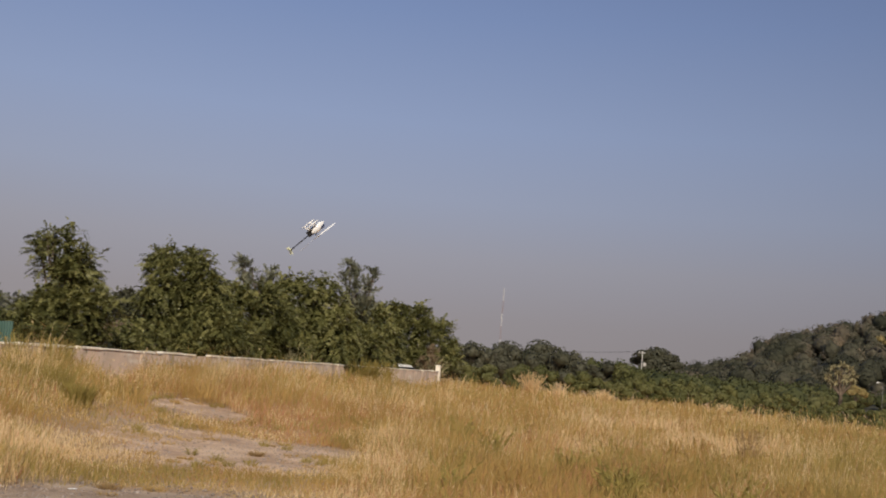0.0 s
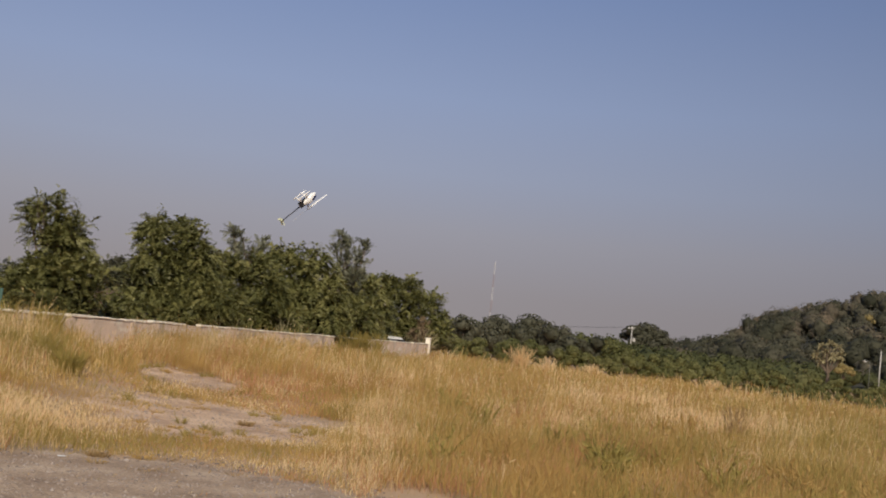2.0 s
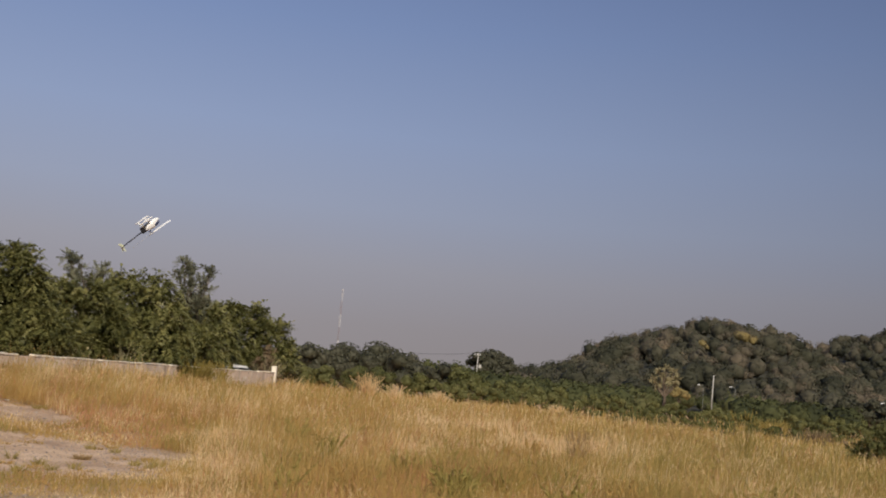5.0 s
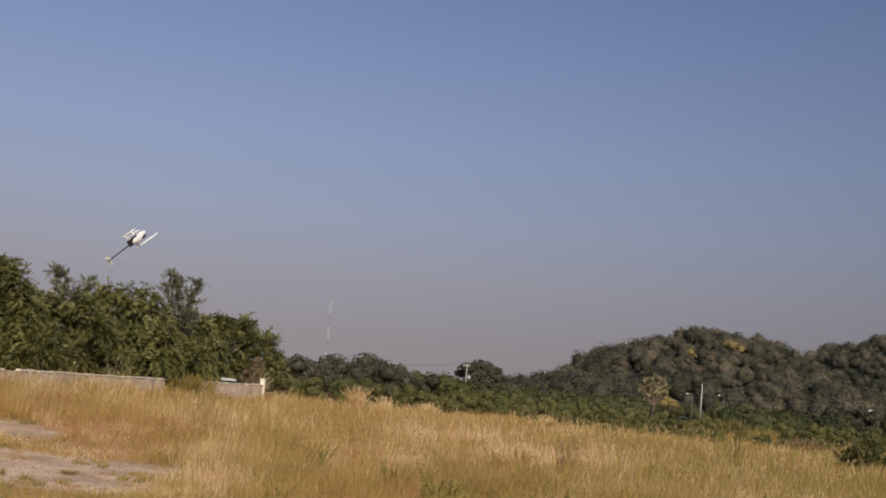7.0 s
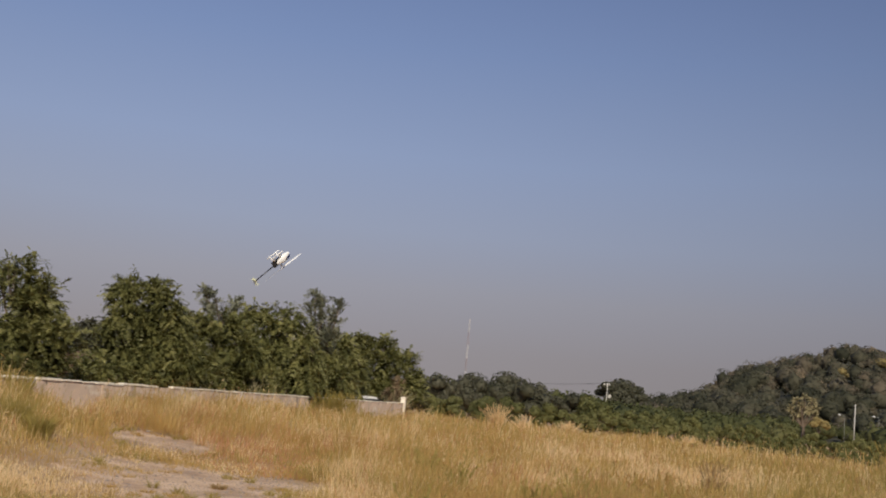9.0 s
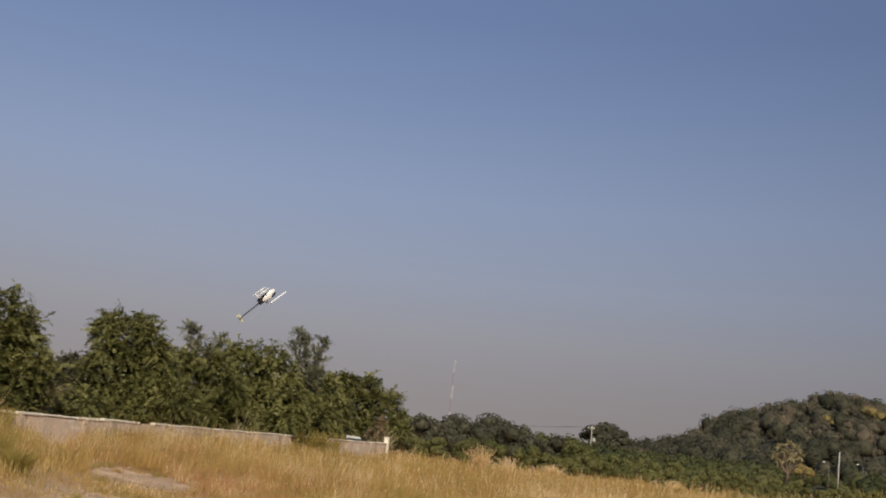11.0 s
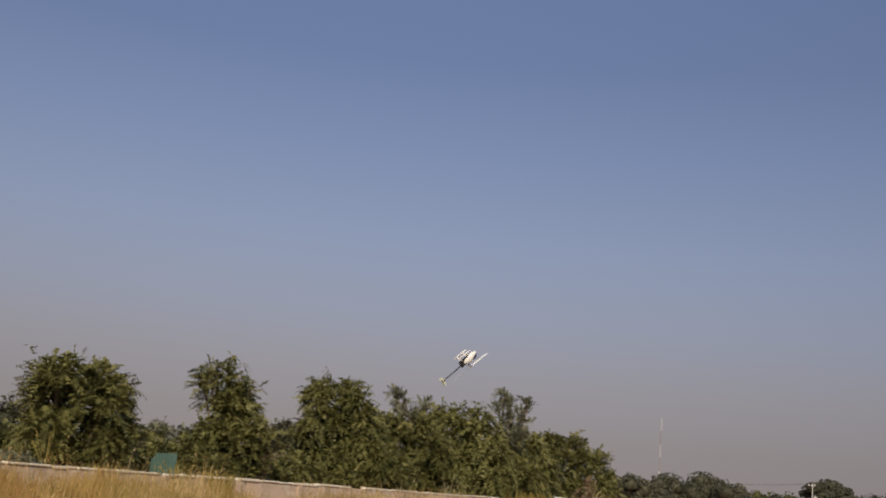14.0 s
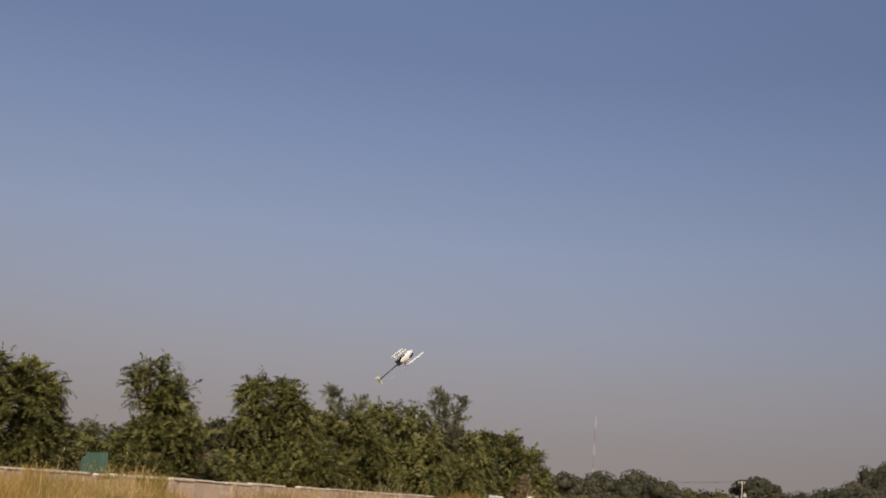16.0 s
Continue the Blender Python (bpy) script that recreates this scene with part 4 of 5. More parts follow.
tussock("reed_clump", 15.0, 69.0, 1.0, 0.6, 120, PALE, 66, "pale reed clump in front of the bushes", 0.35, 0.03, 0.5, "reeds")
tussock("reed_clump", 8.9, 70.0, 1.1, 0.8, 200, PALE, 67, "pale reed clump in front of the bushes", 0.35, 0.03, 0.5, "reeds")
tussock("reed_clump", 25.8, 70.0, 1.3, 1.4, 420, GREENGRASS, 68, "greenish reed clump in front of the bushes", 0.4, 0.03, 0.2, "reeds")
tussock("reed_clump", 27.9, 60.0, 1.1, 1.3, 380, DRYLEAF, 69, "brownish dry reed clump at the field's edge", 0.4, 0.03, 0.2, "reeds")
tussock("tall_weed", 24.5, 32.0, 1.65, 0.45, 44, GREENGRASS, 70, "tall weed stalks with drooping seed heads", 0.16, 0.011, 0.7, "weed")
tussock("tall_weed", 16.3, 25.4, 0.95, 0.35, 60, BROWNGRASS, 71, "brown dry weed stalks in the pale grass", 0.25, 0.009, 0.6, "weed")
tussock("tall_weed", 7.6, 17.6, 0.62, 0.30, 80, WEED, 72, "green weed stalks in the dry grass", 0.3, 0.008, 0.5, "weed")
tussock("tall_weed", 3.5, 20.6, 0.66, 0.28, 66, WEED, 172, "green weed stalks in the dry grass", 0.3, 0.008, 0.5, "weed")
tussock("tall_weed", 10.2, 15.0, 0.66, 0.40, 110, WEED, 73, "bushy green weed in the dry grass", 0.35, 0.008, 0.6, "weed")
tussock("tall_weed", -3.6, 47.2, 1.35, 1.3, 700, GREENGRASS, 74, "tall pale green weeds growing against the wall", 0.4, 0.025, 0.3, "weed")
tussock("dry_palm", -0.05, 62.0, 2.35, 0.5, 34, FROND, 79, "dry drooping palm fronds behind the wall's end", 0.5, 0.05, 0.0, "palm")
tussock("tall_weed", -18.6, 28.4, 1.0, 0.4, 200, GREENGRASS, 75, "tall green weeds growing against the wall", 0.3, 0.016, 0.2, "weed")
tussock("tall_weed", -27.0, 24.6, 1.65, 0.14, 14, GREENGRASS, 401, "pale green weed stems behind the wall's coping", 0.15, 0.012, 0.4, "weed")
tussock("tall_weed", -20.6, 27.0, 1.1, 0.25, 70, GREENGRASS, 402, "yellowish green weeds growing against the wall", 0.25, 0.012, 0.3, "weed")
tussock("tall_weed", -24.2, 25.0, 0.85, 0.4, 110, STRAW, 403, "dry grass tuft leaning on the wall", 0.3, 0.012, 0.2, "weed")
tussock("tall_weed", -7.2, 42.6, 1.55, 0.25, 36, FROND, 404, "thin grey dry weed behind the wall's coping", 0.2, 0.014, 0.6, "weed")
for k, (az, d) in enumerate(((-28.0, 24.2), (-28.8, 23.9), (-31.7, 22.8), (-32.5, 22.6))):
    tree("shrub", az, d, [(0.0, 1.25, 0.2), (-0.25, 1.2, 0.18), (0.22, 1.18, 0.18)], LEAF_GREY, "small pale leafy plant behind the wall", 405 + k, leaf=0.07, cover=1.1, trunk=0.015, category="shrub")
tree("shrub", 30.7, 41.0, [(0.0, 0.75, 0.4), (-0.6, 0.5, 0.4), (0.5, 0.5, 0.4), (0.15, 1.15, 0.25), (-0.35, 0.95, 0.22)], BUSH, "leafy green weed shrub in the grass", 76, leaf=0.09, cover=0.85, trunk=0.02, category="shrub")
tree("shrub", -13.3, 34.2, [(0.0, 1.0, 0.32), (-0.25, 0.75, 0.3), (0.3, 0.7, 0.3)], BUSH, "small green shrub growing against the wall", 77, leaf=0.09, cover=0.9, trunk=0.02, category="shrub")
tree("shrub", -8.4, 42.0, [(0.0, 0.75, 0.4), (-0.6, 0.65, 0.35), (0.6, 0.65, 0.35)], BUSH, "low dark green shrub at the wall's foot", 78, leaf=0.1, cover=0.8, trunk=0.02, category="shrub")

def foxtail(azimuth, distance, height, reach, seed):
    """One tall grass stalk that arches over under its long fuzzy head."""
    r = np.random.default_rng(seed)
    p = heading(azimuth, distance)
    stalk = thing("foxtail_grass", (p.x, p.y, ground_height(p.x, p.y)), "tall arching straw-coloured foxtail grass stalk", "grass stalk", "arching foxtail stalks", turn=-azimuth)
    line = [Vector((reach * (k / 9) ** 2.2, 0.03 * math.sin(k + seed), height * math.sin(math.pi * 0.60 * k / 9) - 0.03)) for k in range(10)]
    bm = bmesh.new()
    bm_tube(bm, line, [0.004 - 0.0002 * k for k in range(10)], 5)
    part("stem", bm, STRAW, stalk)
    n = 110
    u = r.uniform(5.2, 9.0, n)
    low = np.floor(u).astype(int).clip(0, 8)
    pts = np.array([tuple(q) for q in line])
    at = pts[low] + (pts[low + 1] - pts[low]) * (u - low)[:, None]
    v, f = leaf_quads(r, at + r.normal(0, 0.008, (n, 3)), unit(pts[low + 1] - pts[low]) + r.normal(0, 0.55, (n, 3)), 0.05, 0.007)
    head = new("seed_head", fast_mesh("seed_head", v, f, STRAW))
    head.parent = stalk
    return tagged(head, "fuzzy straw-coloured seed head").parent


for k, (az, d, h, reach) in enumerate(((19.1, 13.0, 0.58, 0.26), (17.1, 11.6, 0.5, 0.2), (21.2, 12.8, 0.5, 0.12), (21.8, 12.9, 0.55, -0.10), (23.6, 15.0, 0.6, 0.30), (24.4, 16.0, 0.62, 0.26), (26.3, 15.7, 0.6, 0.24))):
    foxtail(az, d, h, reach, 300 + k)

# weeds scattered through the field, copied from three kinds
kinds = [tussock("field_weed", 2.0, 24.0, 0.66, 0.26, 30, WEED, 85, "thin green weed with seed heads in the dry grass", 0.35, 0.006, 0.35, "weed"),
         tussock("field_weed", 5.5, 27.0, 0.6, 0.22, 30, STRAW, 86, "withered straw-coloured weed stalks in the dry grass", 0.3, 0.005, 0.5, "weed"),
         tussock("field_weed", 14.0, 22.0, 0.55, 0.34, 40, WEED, 87, "spreading green weed in the dry grass", 0.6, 0.008, 0.1, "weed")]
rng = np.random.default_rng(88)
for weed in kinds:
    tagged(weed, group="weeds in the field")
for k in range(66):
    a, d = float(rng.uniform(1.0, 33.0)), float(13.5 + 34.0 * rng.uniform() ** 1.5)
    p = heading(a, d)
    copy_thing(kinds[int(rng.integers(0, 3))], pose(p.x, p.y, ground_height(p.x, p.y), 0, 0, float(rng.uniform(0, 360))))

# low dry tufts strewn over the bare ground and along the gravel's edge
tufts = [tussock("grass_tuft", -12.0, 16.5, 0.13, 0.20, 60, STRAW, 181, "low straw-coloured tuft on bare gravel", 0.9, 0.006, 0.0),
         tussock("grass_tuft", -9.0, 16.0, 0.09, 0.26, 60, BROWNGRASS, 182, "low withered brown tuft on bare gravel", 1.1, 0.006, 0.0),
         tussock("grass_tuft", -6.0, 17.5, 0.20, 0.16, 50, GREENGRASS, 183, "low yellow-green tuft on bare gravel", 0.7, 0.006, 0.0)]
for tuft in tufts:
    tagged(tuft, group="tufts on bare ground")
rng = np.random.default_rng(184)
for az, dist, half_az, half_d, count in ((-9.9, 18.1, 5.6, 2.9, 46), (-11.7, 24.3, 3.4, 2.1, 22), (-11.0, 12.6, 7.0, 0.8, 12), (-16.2, 34.5, 1.3, 6.0, 10)):
    for k in range(count):
        t, q = float(rng.uniform(0, 2 * math.pi)), float(rng.uniform(0.2, 1.0)) ** 0.5
        p = heading(az + half_az * q * math.cos(t), dist + half_d * q * math.sin(t))
        copy_thing(tufts[int(rng.integers(0, 2 if dist < 15 else 3))], pose(p.x, p.y, ground_height(p.x, p.y), 0, 0, float(rng.uniform(0, 360))))

# ---- pebbles and litter ----


def pebbles():
    """Small stones strewn over the gravel and the bare patches."""
    r = np.random.default_rng(81)
    verts, faces = [], []
    octa = np.array([(1, 0, 0), (0, 1, 0), (-1, 0, 0), (0, -1, 0), (0, 0, 1), (0, 0, -1)], float)
    tri = np.array([(0, 1, 4), (1, 2, 4), (2, 3, 4), (3, 0, 4), (1, 0, 5), (2, 1, 5), (3, 2, 5), (0, 3, 5)])
    count = 0
    for az, dist, ha, hd, n in ((-14.0, 11.5, 13.0, 1.9, 4200), (-9.9, 18.1, 5.6, 2.9, 2600), (-11.7, 24.3, 3.4, 2.0, 900), (-16.2, 34.0, 1.2, 5.0, 300)):
        for _ in range(n):
            a, d = az + ha * float(r.uniform(-1, 1)), dist + hd * float(r.uniform(-1, 1))
            p = heading(a, d)
            size = float(r.gamma(1.6, 0.005)) + 0.005
            shape = octa * r.uniform(0.6, 1.3, (6, 3)) * size * np.array((1, 1, 0.6))
            verts.append(shape + np.array((p.x, p.y, ground_height(p.x, p.y) + 0.012)))
            faces.append(tri + count)
            count += 6
    return tagged(new("pebbles", fast_mesh("pebbles", np.concatenate(verts), np.concatenate(faces), PEBBLE)), "grey and pale pebbles strewn over the gravel", "pebbles", kind="stuff")


pebbles()


def scrap(azimuth, distance, size, seed):
    """A crumpled scrap of white paper or plastic."""
    p = heading(azimuth, distance)
    bm = bmesh.new()
    bmesh.ops.create_grid(bm, x_segments=5, y_segments=4, size=0.5)
    for v in bm.verts:
        v.co = Vector((v.co.x * size, v.co.y * size * 0.7, size * (0.18 + 0.22 * noise.noise((v.co.x * 4, v.co.y * 4, seed)))))
    bmesh.ops.solidify(bm, geom=bm.faces[:], thickness=0.004)
    ob = part("litter", bm, WHITEPAINT)
    ob.matrix_basis = pose(p.x, p.y, ground_height(p.x, p.y) + 0.01, 0, 0, seed * 40)
    return tagged(ob, "crumpled white scrap of litter on the ground", "litter")


scrap(-17.2, 12.6, 0.08, 1.0)
scrap(-12.3, 26.5, 0.16, 2.0)
scrap(-2.5, 20.0, 0.12, 3.0)

# ---- poles, lamps and the mast ----


def utility_pole(azimuth, distance, height, arm, label, group=""):
    pole = thing("utility_pole", heading(azimuth, distance), label, "utility pole", group)
    bm = bmesh.new()
    bm_tube(bm, [(0, 0, -0.3), (0, 0, height * 0.5), (0.04, 0, height)], [0.10, 0.082, 0.07], 10)
    part("post", bm, CONCRETE, pole, smooth=True)
    if arm:
        part("crossarm", bm_box(bmesh.new(), (1.0, 0.09, 0.09), (-0.1, -0.13, height - 0.3), 0.01), CONCRETE, pole)
        for x in (-0.5, -0.1, 0.3):
            bm = bmesh.new()
            bm_tube(bm, [(x, -0.13, height - 0.25), (x, -0.13, height - 0.14), (x, -0.13, height - 0.06)], [0.05, 0.06, 0.03], 8)
            part("insulator", bm, WHITEPAINT, pole)
        bm = bm_box(bmesh.new(), (0.42, 0.34, 0.5), (0.42, 0, height - 1.95), 0.04)
        bm_tube(bm, [(0.34, 0, height - 1.7), (0.34, 0, height - 1.5)], [0.04, 0.03], 6)
        part("transformer", bm, CONCRETE, pole, "pale grey transformer box")
    return pole


utility_pole(10.75, 165.0, 6.3, True, "pale concrete utility pole with crossarm and transformer")
utility_pole(22.75, 150.0, 5.8, False, "plain pale concrete pole standing in the scrub")


def overhead_wire(a, b, sag):
    bm = bmesh.new()
    pts = [a.lerp(b, i / 10) - Vector((0, 0, sag * 4 * (i / 10) * (1 - i / 10))) for i in range(11)]
    bm_tube(bm, pts, [0.007] * 11, 4)
    return tagged(part("overhead_wire", bm, CABLE), "thin dark overhead wire hanging from the pole", "wire", "overhead wires")


tip = heading(10.75, 165.0)
for dx in (-0.5, -0.1, 0.3):
    overhead_wire(tip + Vector((dx, -0.13, 6.24)), heading(3.6, 200.0) + Vector((dx, 0, 6.0)), 0.5)


def street_lamp(azimuth, distance, height, reach, label, turn=0.0):
    """A tapered post with a curved arm and a lamp head."""
    lamp = thing("street_lamp", heading(azimuth, distance), label, "street lamp", "street lamps", turn=turn)
    bm = bmesh.new()
    bm_tube(bm, [(0, 0, -0.2), (0, 0, height * 0.6), (0, 0, height - 0.15)], [0.04, 0.032, 0.028], 8)
    part("post", bm, DARKSTEEL, lamp, smooth=True)
    bm = bmesh.new()
    bm_tube(bm, [(0, 0, height - 0.2), (reach * 0.2, 0, height), (reach * 0.6, 0, height + 0.12), (reach, 0, height + 0.1)], [0.035, 0.03, 0.025, 0.022], 8)
    part("arm", bm, DARKSTEEL, lamp, smooth=True)
    bm = bmesh.new()
    bm_tube(bm, [(reach * 0.9, 0, height + 0.1), (reach * 1.1, 0, height + 0.13), (reach * 1.45, 0, height + 0.10), (reach * 1.6, 0, height + 0.08)], [0.03, 0.075, 0.075, 0.03], 10)
    head = part("lamp_head", bm, WHITEPAINT, lamp, "white lamp head", smooth=True)
    return lamp


street_lamp(22.3, 165.0, 4.5, -0.6, "grey street lamp with a white head in the scrub")
street_lamp(23.85, 165.0, 4.6, -0.6, "grey street lamp with a white head in the scrub")
street_lamp(31.1, 128.0, 3.6, -0.75, "grey street lamp on a curved arm before dark trees")
street_lamp(-2.05, 60.5, 3.05, 1.75, "small white lamp reaching out of the tree leaves", -90.0)


def radio_mast(azimuth, distance, height):
    """A slim three-legged lattice mast in white and red sections."""
    mast = thing("radio_mast", heading(azimuth, distance), "slim red and white lattice radio mast in the haze", "mast")
    section = 7.0
    k, z = 0, height
    while z > 0:
        low = max(0.0, z - section)
        bm = bmesh.new()
        corners = [(0.45 * math.cos(t), 0.45 * math.sin(t)) for t in (0.3, 0.3 + 2.094, 0.3 + 4.189)]
        for x, y in corners:
            bm_tube(bm, [(x, y, low), (x, y, z)], [0.045, 0.045], 6)
        levels = [low + (z - low) * i / 6 for i in range(7)]
        for i in range(6):
            for (x0, y0), (x1, y1) in zip(corners, corners[1:] + corners[:1]):
                bm_tube(bm, [(x0, y0, levels[i]), (x1, y1, levels[i + 1])], [0.028, 0.028], 4)
        white = k % 2 == 0
        part("white_section" if white else "red_section", bm, HAZEDWHITE if white else HAZEDRED, mast)
        z, k = low, k + 1
    return mast


radio_mast(3.42, 600.0, 46.2)

# ---- buildings and things behind the wall ----


def small_house(azimuth, distance, turn):
    house = thing("shed", heading(azimuth, distance), "small red-brown plastered shed half hidden by trees", "shed", turn=turn)
    bm = bm_box(bmesh.new(), (2.0, 2.4, 2.0), (0, 0, 1.0), 0.02)
    part("wall", bm, BRICKRED, house)
    bm = bmesh.new()
    prof = [(-1.4, 2.0), (0.0, 2.4), (1.4, 2.0), (1.4, 1.92), (0.0, 2.32), (-1.4, 1.92)]
    ends = [[bm.verts.new((x, y, z)) for y, z in prof] for x in (-1.2, 1.2)]
    for k in range(6):
        bm.faces.new((ends[0][k], ends[0][(k + 1) % 6], ends[1][(k + 1) % 6], ends[1][k]))
    bm.faces.new(ends[0][::-1])
    bm.faces.new(ends[1])
    bmesh.ops.recalc_face_normals(bm, faces=bm.faces)
    part("roof", bm, BRICKRED, house, "brown tiled roof")
    return house


small_house(-15.85, 56.0, 12.0)


def sheet_screen(azimuth, distance, width, height, turn):
    """A corrugated sheet screen on two posts."""
    screen = thing("sheet_screen", heading(azimuth, distance), "teal corrugated sheet screen standing behind the wall", "screen", turn=turn)
    bm = bmesh.new()
    n = 40
    cols = []
    for i in range(n + 1):
        x = -width / 2 + width * i / n
        y = 0.018 * math.sin(i * math.pi / 2)
        top = height + 0.05 * (i / n) - (0.14 if i < 6 else 0)
        cols.append([bm.verts.new((x, y, 0.12)), bm.verts.new((x, y, top)), bm.verts.new((x, y + 0.006, top)), bm.verts.new((x, y + 0.006, 0.12))])
    for a, b in zip(cols, cols[1:]):
        for k in range(4):
            bm.faces.new((a[k], b[k], b[(k + 1) % 4], a[(k + 1) % 4]))
    bm.faces.new(cols[0])
    bm.faces.new(cols[-1][::-1])
    bmesh.ops.recalc_face_normals(bm, faces=bm.faces)
    part("sheet", bm, TEAL, screen)
    for x in (-width * 0.35, width * 0.35):
        part("post", bm_box(bmesh.new(), (0.07, 0.07, height), (x, 0.07, height / 2 - 0.1), 0.005), STEEL, screen)
    return screen


sheet_screen(-21.5, 30.4, 0.66, 1.76, 15.0)


def parked_car(azimuth, distance, turn):
    """A small white hatchback, of which only the roof shows over the wall."""
    car = thing("parked_car", heading(azimuth, distance), "small white car parked behind the wall", "car", turn=turn)
    bm = bmesh.new()
    prof = [(-1.85, 0.35), (-1.88, 0.75), (-1.80, 0.98), (-1.45, 1.02), (-1.15, 1.44), (-0.6, 1.52), (0.2, 1.50), (0.75, 1.10), (1.6, 0.95), (1.85, 0.72), (1.86, 0.35)]
    sides = [[bm.verts.new((x, y * (1.0 if z < 1.05 else 0.84), z)) for x, z in prof] for y in (-0.8, 0.8)]
    m = len(prof)
    for k in range(m):
        bm.faces.new((sides[0][k], sides[0][(k + 1) % m], sides[1][(k + 1) % m], sides[1][k]))
    bm.faces.new(sides[0][::-1])
    bm.faces.new(sides[1])
    bmesh.ops.recalc_face_normals(bm, faces=bm.faces)
    bmesh.ops.bevel(bm, geom=bm.edges[:], offset=0.03, segments=2, affect="EDGES")
    part("body", bm, WHITEPAINT, car)
    for y in (-0.735, 0.735):
        part("side_window", bm_box(bmesh.new(), (1.5, 0.03, 0.30), (-0.35, y, 1.24), 0.01), CARBON, car)
    for x in (-1.2, 1.2):
        for y in (-0.74, 0.74):
            bm = bmesh.new()
            bm_tube(bm, [(x, y - 0.09, 0.29), (x, y + 0.09, 0.29)], [0.29, 0.29], 20)
            wheel = part("wheel", bm, CABLE, car)
            bm = bmesh.new()
            bm_tube(bm, [(x, y * 1.12 - 0.02, 0.29), (x, y * 1.12 + 0.02, 0.29)], [0.17, 0.17], 14)
            part("rim", bm, STEEL, wheel)
    return car


parked_car(-1.65, 59.0, 50.0)
tussock("tall_weed", -2.25, 50.8, 1.35, 0.14, 90, GREENGRASS, 80, "tall weed growing against the wall", 0.2, 0.016, 0.3, "weed")


def white_frame(azimuth, distance, turn):
    """A white-framed board standing on posts behind the wall."""
    board = thing("notice_board", heading(azimuth, distance), "weathered white-framed board standing behind the wall", "board", turn=turn)
    part("panel", bm_box(bmesh.new(), (1.5, 0.03, 1.05), (0, 0, 1.65)), PLASTER, board)
    for x in (-0.78, 0.78):
        part("post", bm_box(bmesh.new(), (0.06, 0.06, 2.2), (x, 0, 1.09), 0.006), WHITEPAINT, board)
    for z in (1.10, 2.20):
        part("rail", bm_box(bmesh.new(), (1.62, 0.05, 0.05), (0, 0, z), 0.006), WHITEPAINT, board)
    return board


white_frame(-37.3, 23.0, 20.0)

# ---- pale tree and yellow trees ----


def rosette_tree(azimuth, distance, heads, seed):
    """A bare forking tree with a rosette of long strap leaves at each branch tip; heads as (x, z)."""
    rng = np.random.default_rng(seed)
    root = thing("pale_tree", heading(azimuth, distance), "pale dry tree with rosettes of strap leaves", "tree", turn=-azimuth)
    bm = bmesh.new()
    bm_tube(bm, [(0, 0, -0.2), (0.05, 0, 1.3), (0, 0, 2.6)], [0.30, 0.24, 0.18], 9)
    part("trunk", bm, BARK, root, smooth=True)
    for x, z in heads:
        y = float(rng.uniform(-0.6, 0.6))
        bm = bmesh.new()
        bm_tube(bm, [(0, 0, 2.3), (x * 0.6, y * 0.6, 2.4 + (z - 2.4) * 0.45), (x, y, z)], [0.15, 0.11, 0.07], 6)
        limb = part("limb", bm, BARK, root)
        n = 46
        d = unit(rng.normal(size=(n, 3)) + np.array((0, 0, 0.25)))
        tip = d * rng.uniform(0.6, 1.0, (n, 1)) + np.array((0, 0, -0.35)) * rng.uniform(0, 1, (n, 1))
        side = unit(np.cross(d, rng.normal(size=(n, 3)))) * 0.075
        mid = d * 0.45
        v = np.stack([d * 0.03, mid + side, tip, mid - side], 1).reshape(-1, 3) + np.array((x, y, z))
        leaves = new("rosette", fast_mesh("rosette", v, np.arange(4 * n).reshape(n, 4), FROND))
        leaves.parent = limb
    return root


rosette_tree(20.4, 140.0, [(0.0, 5.9), (-0.9, 5.3), (0.9, 5.4), (-1.5, 4.4), (1.4, 4.5), (-0.3, 4.9), (0.5, 4.3), (-0.8, 3.8)], 91)
tree("yellow_tree", 21.1, 138.0, [(0.0, 3.1, 0.85, 0.8), (0.6, 2.8, 0.75), (-0.5, 2.7, 0.65), (1.0, 2.5, 0.55)], YELLOWLEAF, "small tree with yellow leaves beside a pale tree", 92, leaf=0.24, soft=170)
for az, d, rad in ((24.15, 290.0, 2.3), (23.9, 292.0, 1.8), (22.1, 268.0, 1.1)):
    p = heading(az, d, z1(az, d) + 5.6)
    woods("yellow_hill_tree", [(p, rad, 0.5), (p + Vector((rad, 0, -0.8)), rad * 0.7, 0.5)], int(d), YELLOWLEAF, "yellow flowering tree on the hillside", 160, 0.30)

# ---- the model helicopter, flying upside down ----


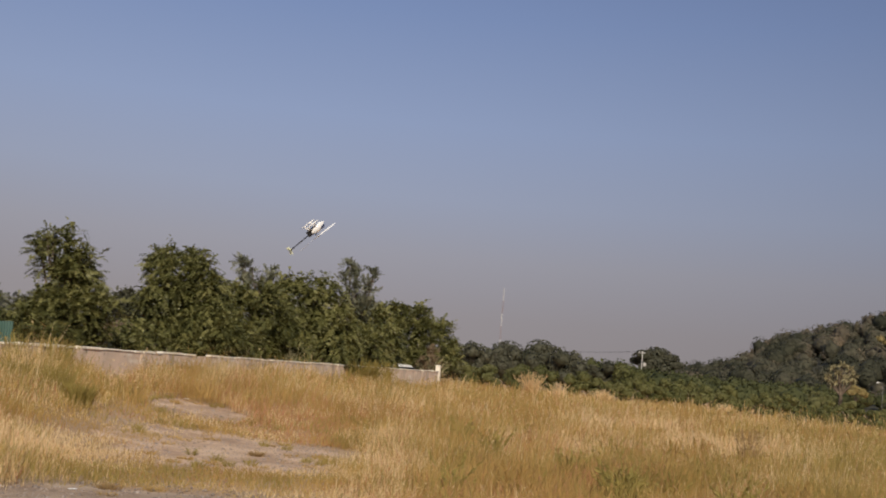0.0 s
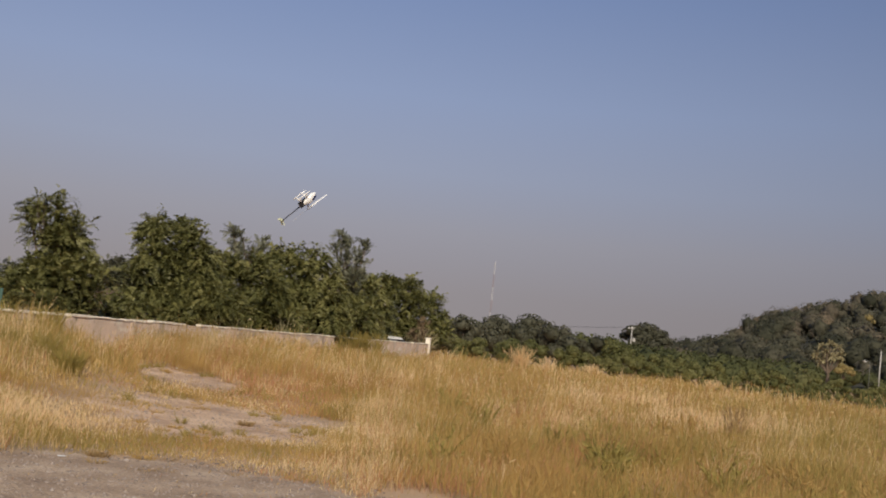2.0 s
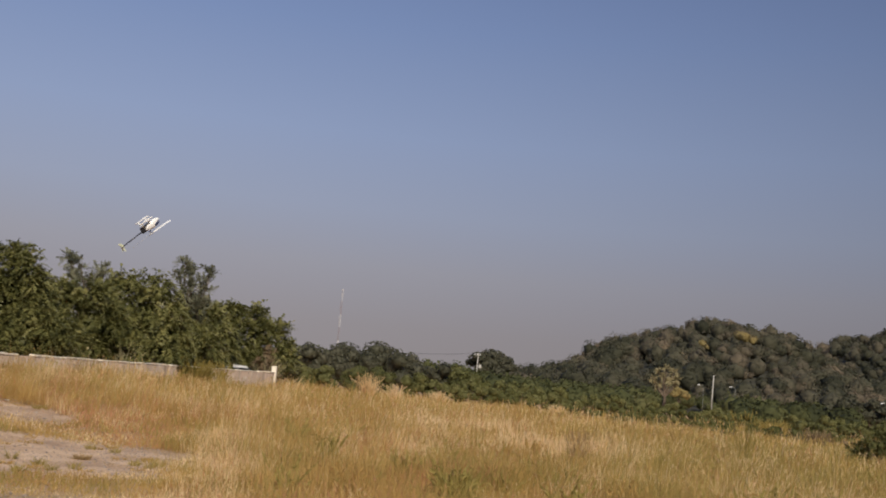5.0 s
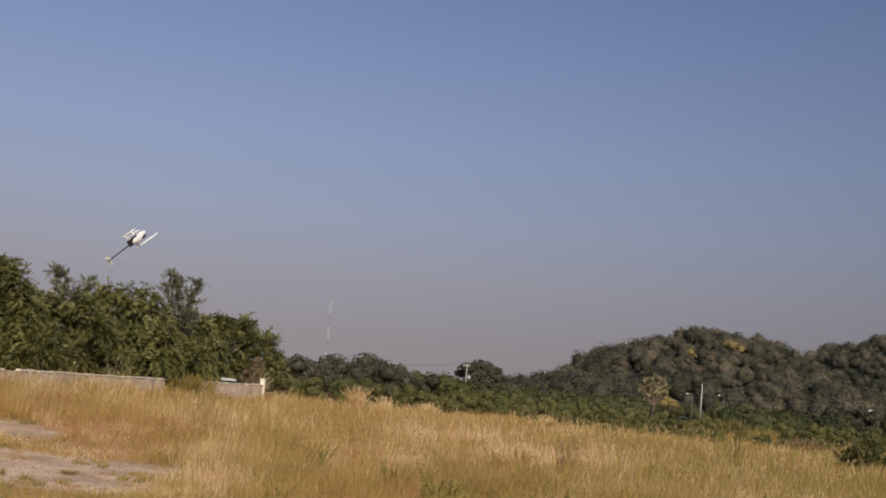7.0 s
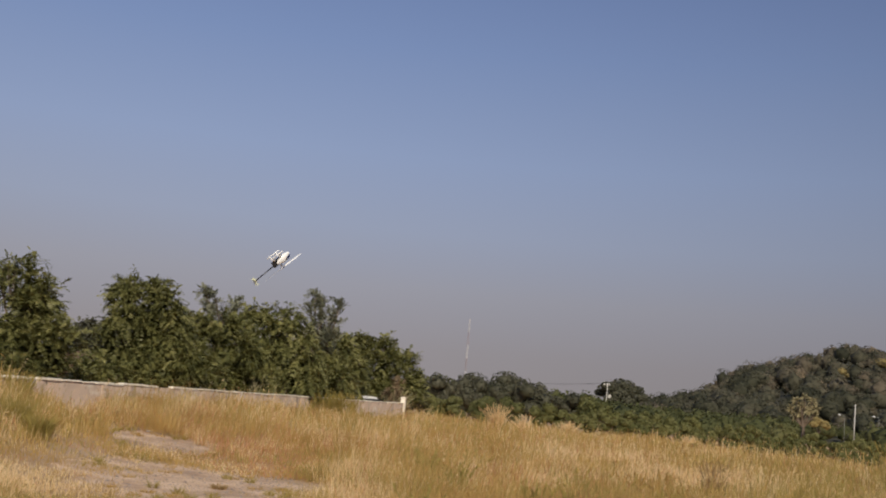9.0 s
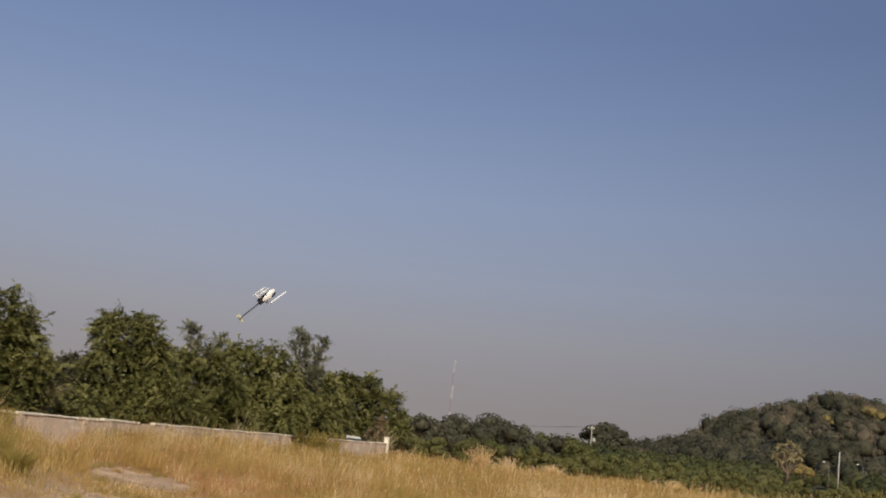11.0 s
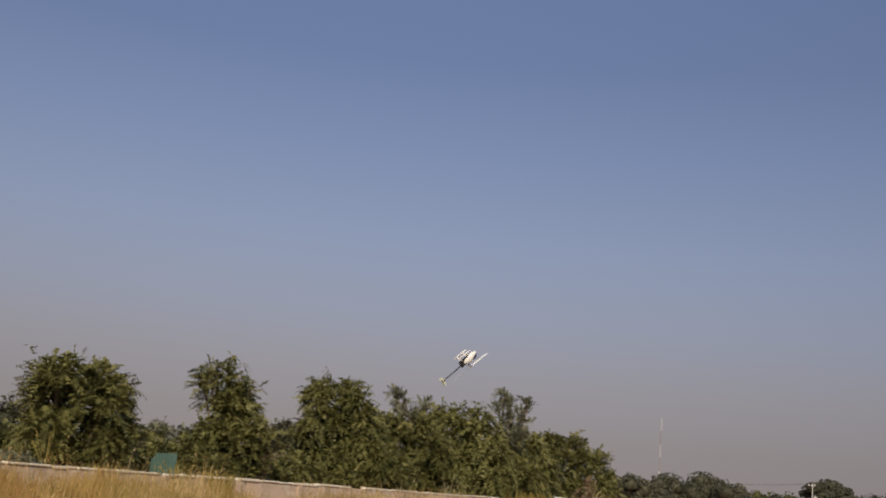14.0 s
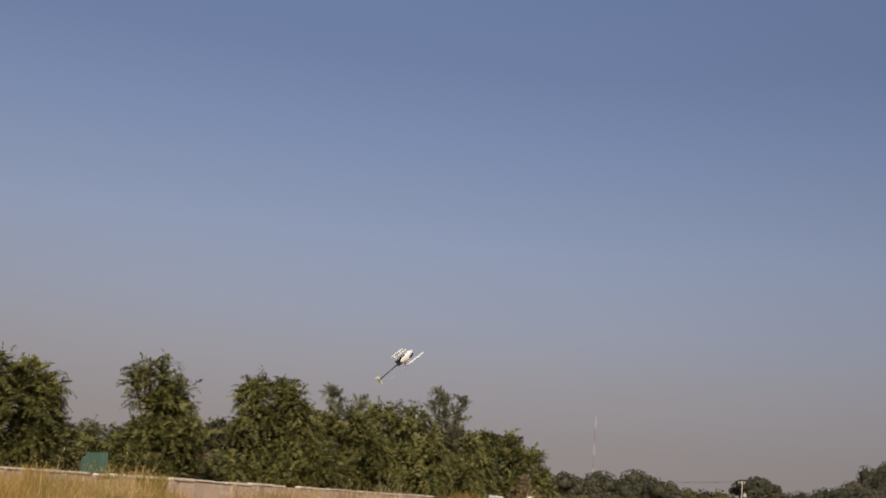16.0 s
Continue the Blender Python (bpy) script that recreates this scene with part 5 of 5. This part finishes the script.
def model_helicopter(place, turn):
    heli = new("model_helicopter")
    heli.matrix_basis = Matrix.Translation(place) @ turn
    tagged(heli, "white model helicopter with lime tail flying upside down", "model helicopter")
    bm = bmesh.new()
    bmesh.ops.create_uvsphere(bm, u_segments=20, v_segments=12, radius=1.0)
    for v in bm.verts:
        x, y, z = v.co
        taper = 1.0 - 0.45 * max(0.0, x) ** 2 - 0.25 * max(0.0, -x)
        v.co = Vector((0.10 + x * 0.20, y * 0.062 * taper, z * 0.085 * taper + 0.015 - 0.03 * max(0.0, x)))
    canopy = part("canopy", bm, CANOPY, heli, "glossy white canopy", smooth=True)
    bm = bmesh.new()
    bmesh.ops.create_uvsphere(bm, u_segments=16, v_segments=10, radius=1.0)
    for v in bm.verts:
        x, y, z = v.co
        v.co = Vector((0.165 + x * 0.11, y * 0.056, 0.040 + z * 0.050))
    part("windscreen", bm, BLUETRIM, canopy, "dark blue windscreen", smooth=True)
    part("frame", bm_box(bmesh.new(), (0.26, 0.05, 0.13), (-0.03, 0, 0.0), 0.006), CARBON, heli)
    bm = bmesh.new()
    bm_tube(bm, [(-0.12, 0, 0.02), (-0.66, 0, 0.03)], [0.013, 0.011], 10)
    part("tail_boom", bm, CARBON, heli, smooth=True)
    for y in (-1, 1):
        bm = bmesh.new()
        bm_tube(bm, [(-0.16, y * 0.095, -0.155), (0.12, y * 0.095, -0.155), (0.17, y * 0.09, -0.14)], [0.013, 0.013, 0.010], 8)
        part("skid", bm, CANOPY, heli, smooth=True)
    for x in (-0.09, 0.07):
        bm = bmesh.new()
        bm_tube(bm, [(x, -0.095, -0.152), (x, -0.055, -0.075), (x, 0.055, -0.075), (x, 0.095, -0.152)], [0.014, 0.015, 0.015, 0.014], 8)
        part("landing_strut", bm, CANOPY, heli)
    bm = bmesh.new()
    bm_tube(bm, [(0, 0, 0.05), (0, 0, 0.185)], [0.008, 0.008], 8)
    bm_tube(bm, [(-0.06, 0, 0.165), (0.06, 0, 0.165)], [0.015, 0.015], 8)
    bm_tube(bm, [(0, 0, 0.10), (0, 0, 0.115)], [0.035, 0.035], 12)
    part("rotor_head", bm, ALUMINIUM, heli, "bare metal rotor head")
    for s in (-1, 1):
        bm = bmesh.new()
        ring = []
        for i in range(7):
            x = s * (0.055 + 0.43 * i / 6)
            c, th, drop = 0.042 if 0 < i < 6 else 0.030, 0.004, 0.012 * (i / 6) ** 2
            ring.append([bm.verts.new((x, q * c / 2, 0.165 + drop + k * th + s * q * c * 0.16)) for q, k in ((-1, 0), (0.4, 1), (1, 0), (0.4, -0.6))])
        for a, b in zip(ring, ring[1:]):
            for k in range(4):
                bm.faces.new((a[k], a[(k + 1) % 4], b[(k + 1) % 4], b[k]))
        bm.faces.new(ring[0])
        bm.faces.new(ring[-1][::-1])
        bmesh.ops.recalc_face_normals(bm, faces=bm.faces)
        part("rotor_blade", bm, CANOPY, heli, "white main rotor blade")
    bm = bmesh.new()
    outline = [(-0.60, 0.03), (-0.66, 0.10), (-0.71, 0.115), (-0.685, 0.03), (-0.71, -0.06), (-0.67, -0.05)]
    faces = [[bm.verts.new((x, y, z)) for x, z in outline] for y in (-0.018, -0.012)]
    bm.faces.new(faces[0])
    bm.faces.new(faces[1][::-1])
    for k in range(6):
        bm.faces.new((faces[0][k], faces[0][(k + 1) % 6], faces[1][(k + 1) % 6], faces[1][k]))
    bmesh.ops.recalc_face_normals(bm, faces=bm.faces)
    part("tail_fin", bm, LIME, heli, "pale lime green tail fin")
    for s in (-1, 1):
        part("tail_blade", bm_box(bmesh.new(), (0.022, 0.004, 0.085), (-0.665, 0.03, 0.03 + s * 0.055), 0.001), LIME, heli, "lime green tail rotor blade")
    bm = bmesh.new()
    bm_tube(bm, [(-0.665, -0.02, 0.03), (-0.665, 0.04, 0.03)], [0.016, 0.012], 8)
    part("tail_gearbox", bm, ALUMINIUM, heli)
    return heli


nose, upward = Vector((0.68, 0.22, 0.70)).normalized(), Vector((0.66, 0.42, -0.62))
across = upward.cross(nose).normalized()
tilted = Matrix((nose, across, nose.cross(across))).transposed().to_4x4()
model_helicopter(heading(-6.8, 23.0, EYE + 23.0 * math.tan(radians(6.3))), pose(0, 0, 0, 0, 0, 6.8) @ tilted)
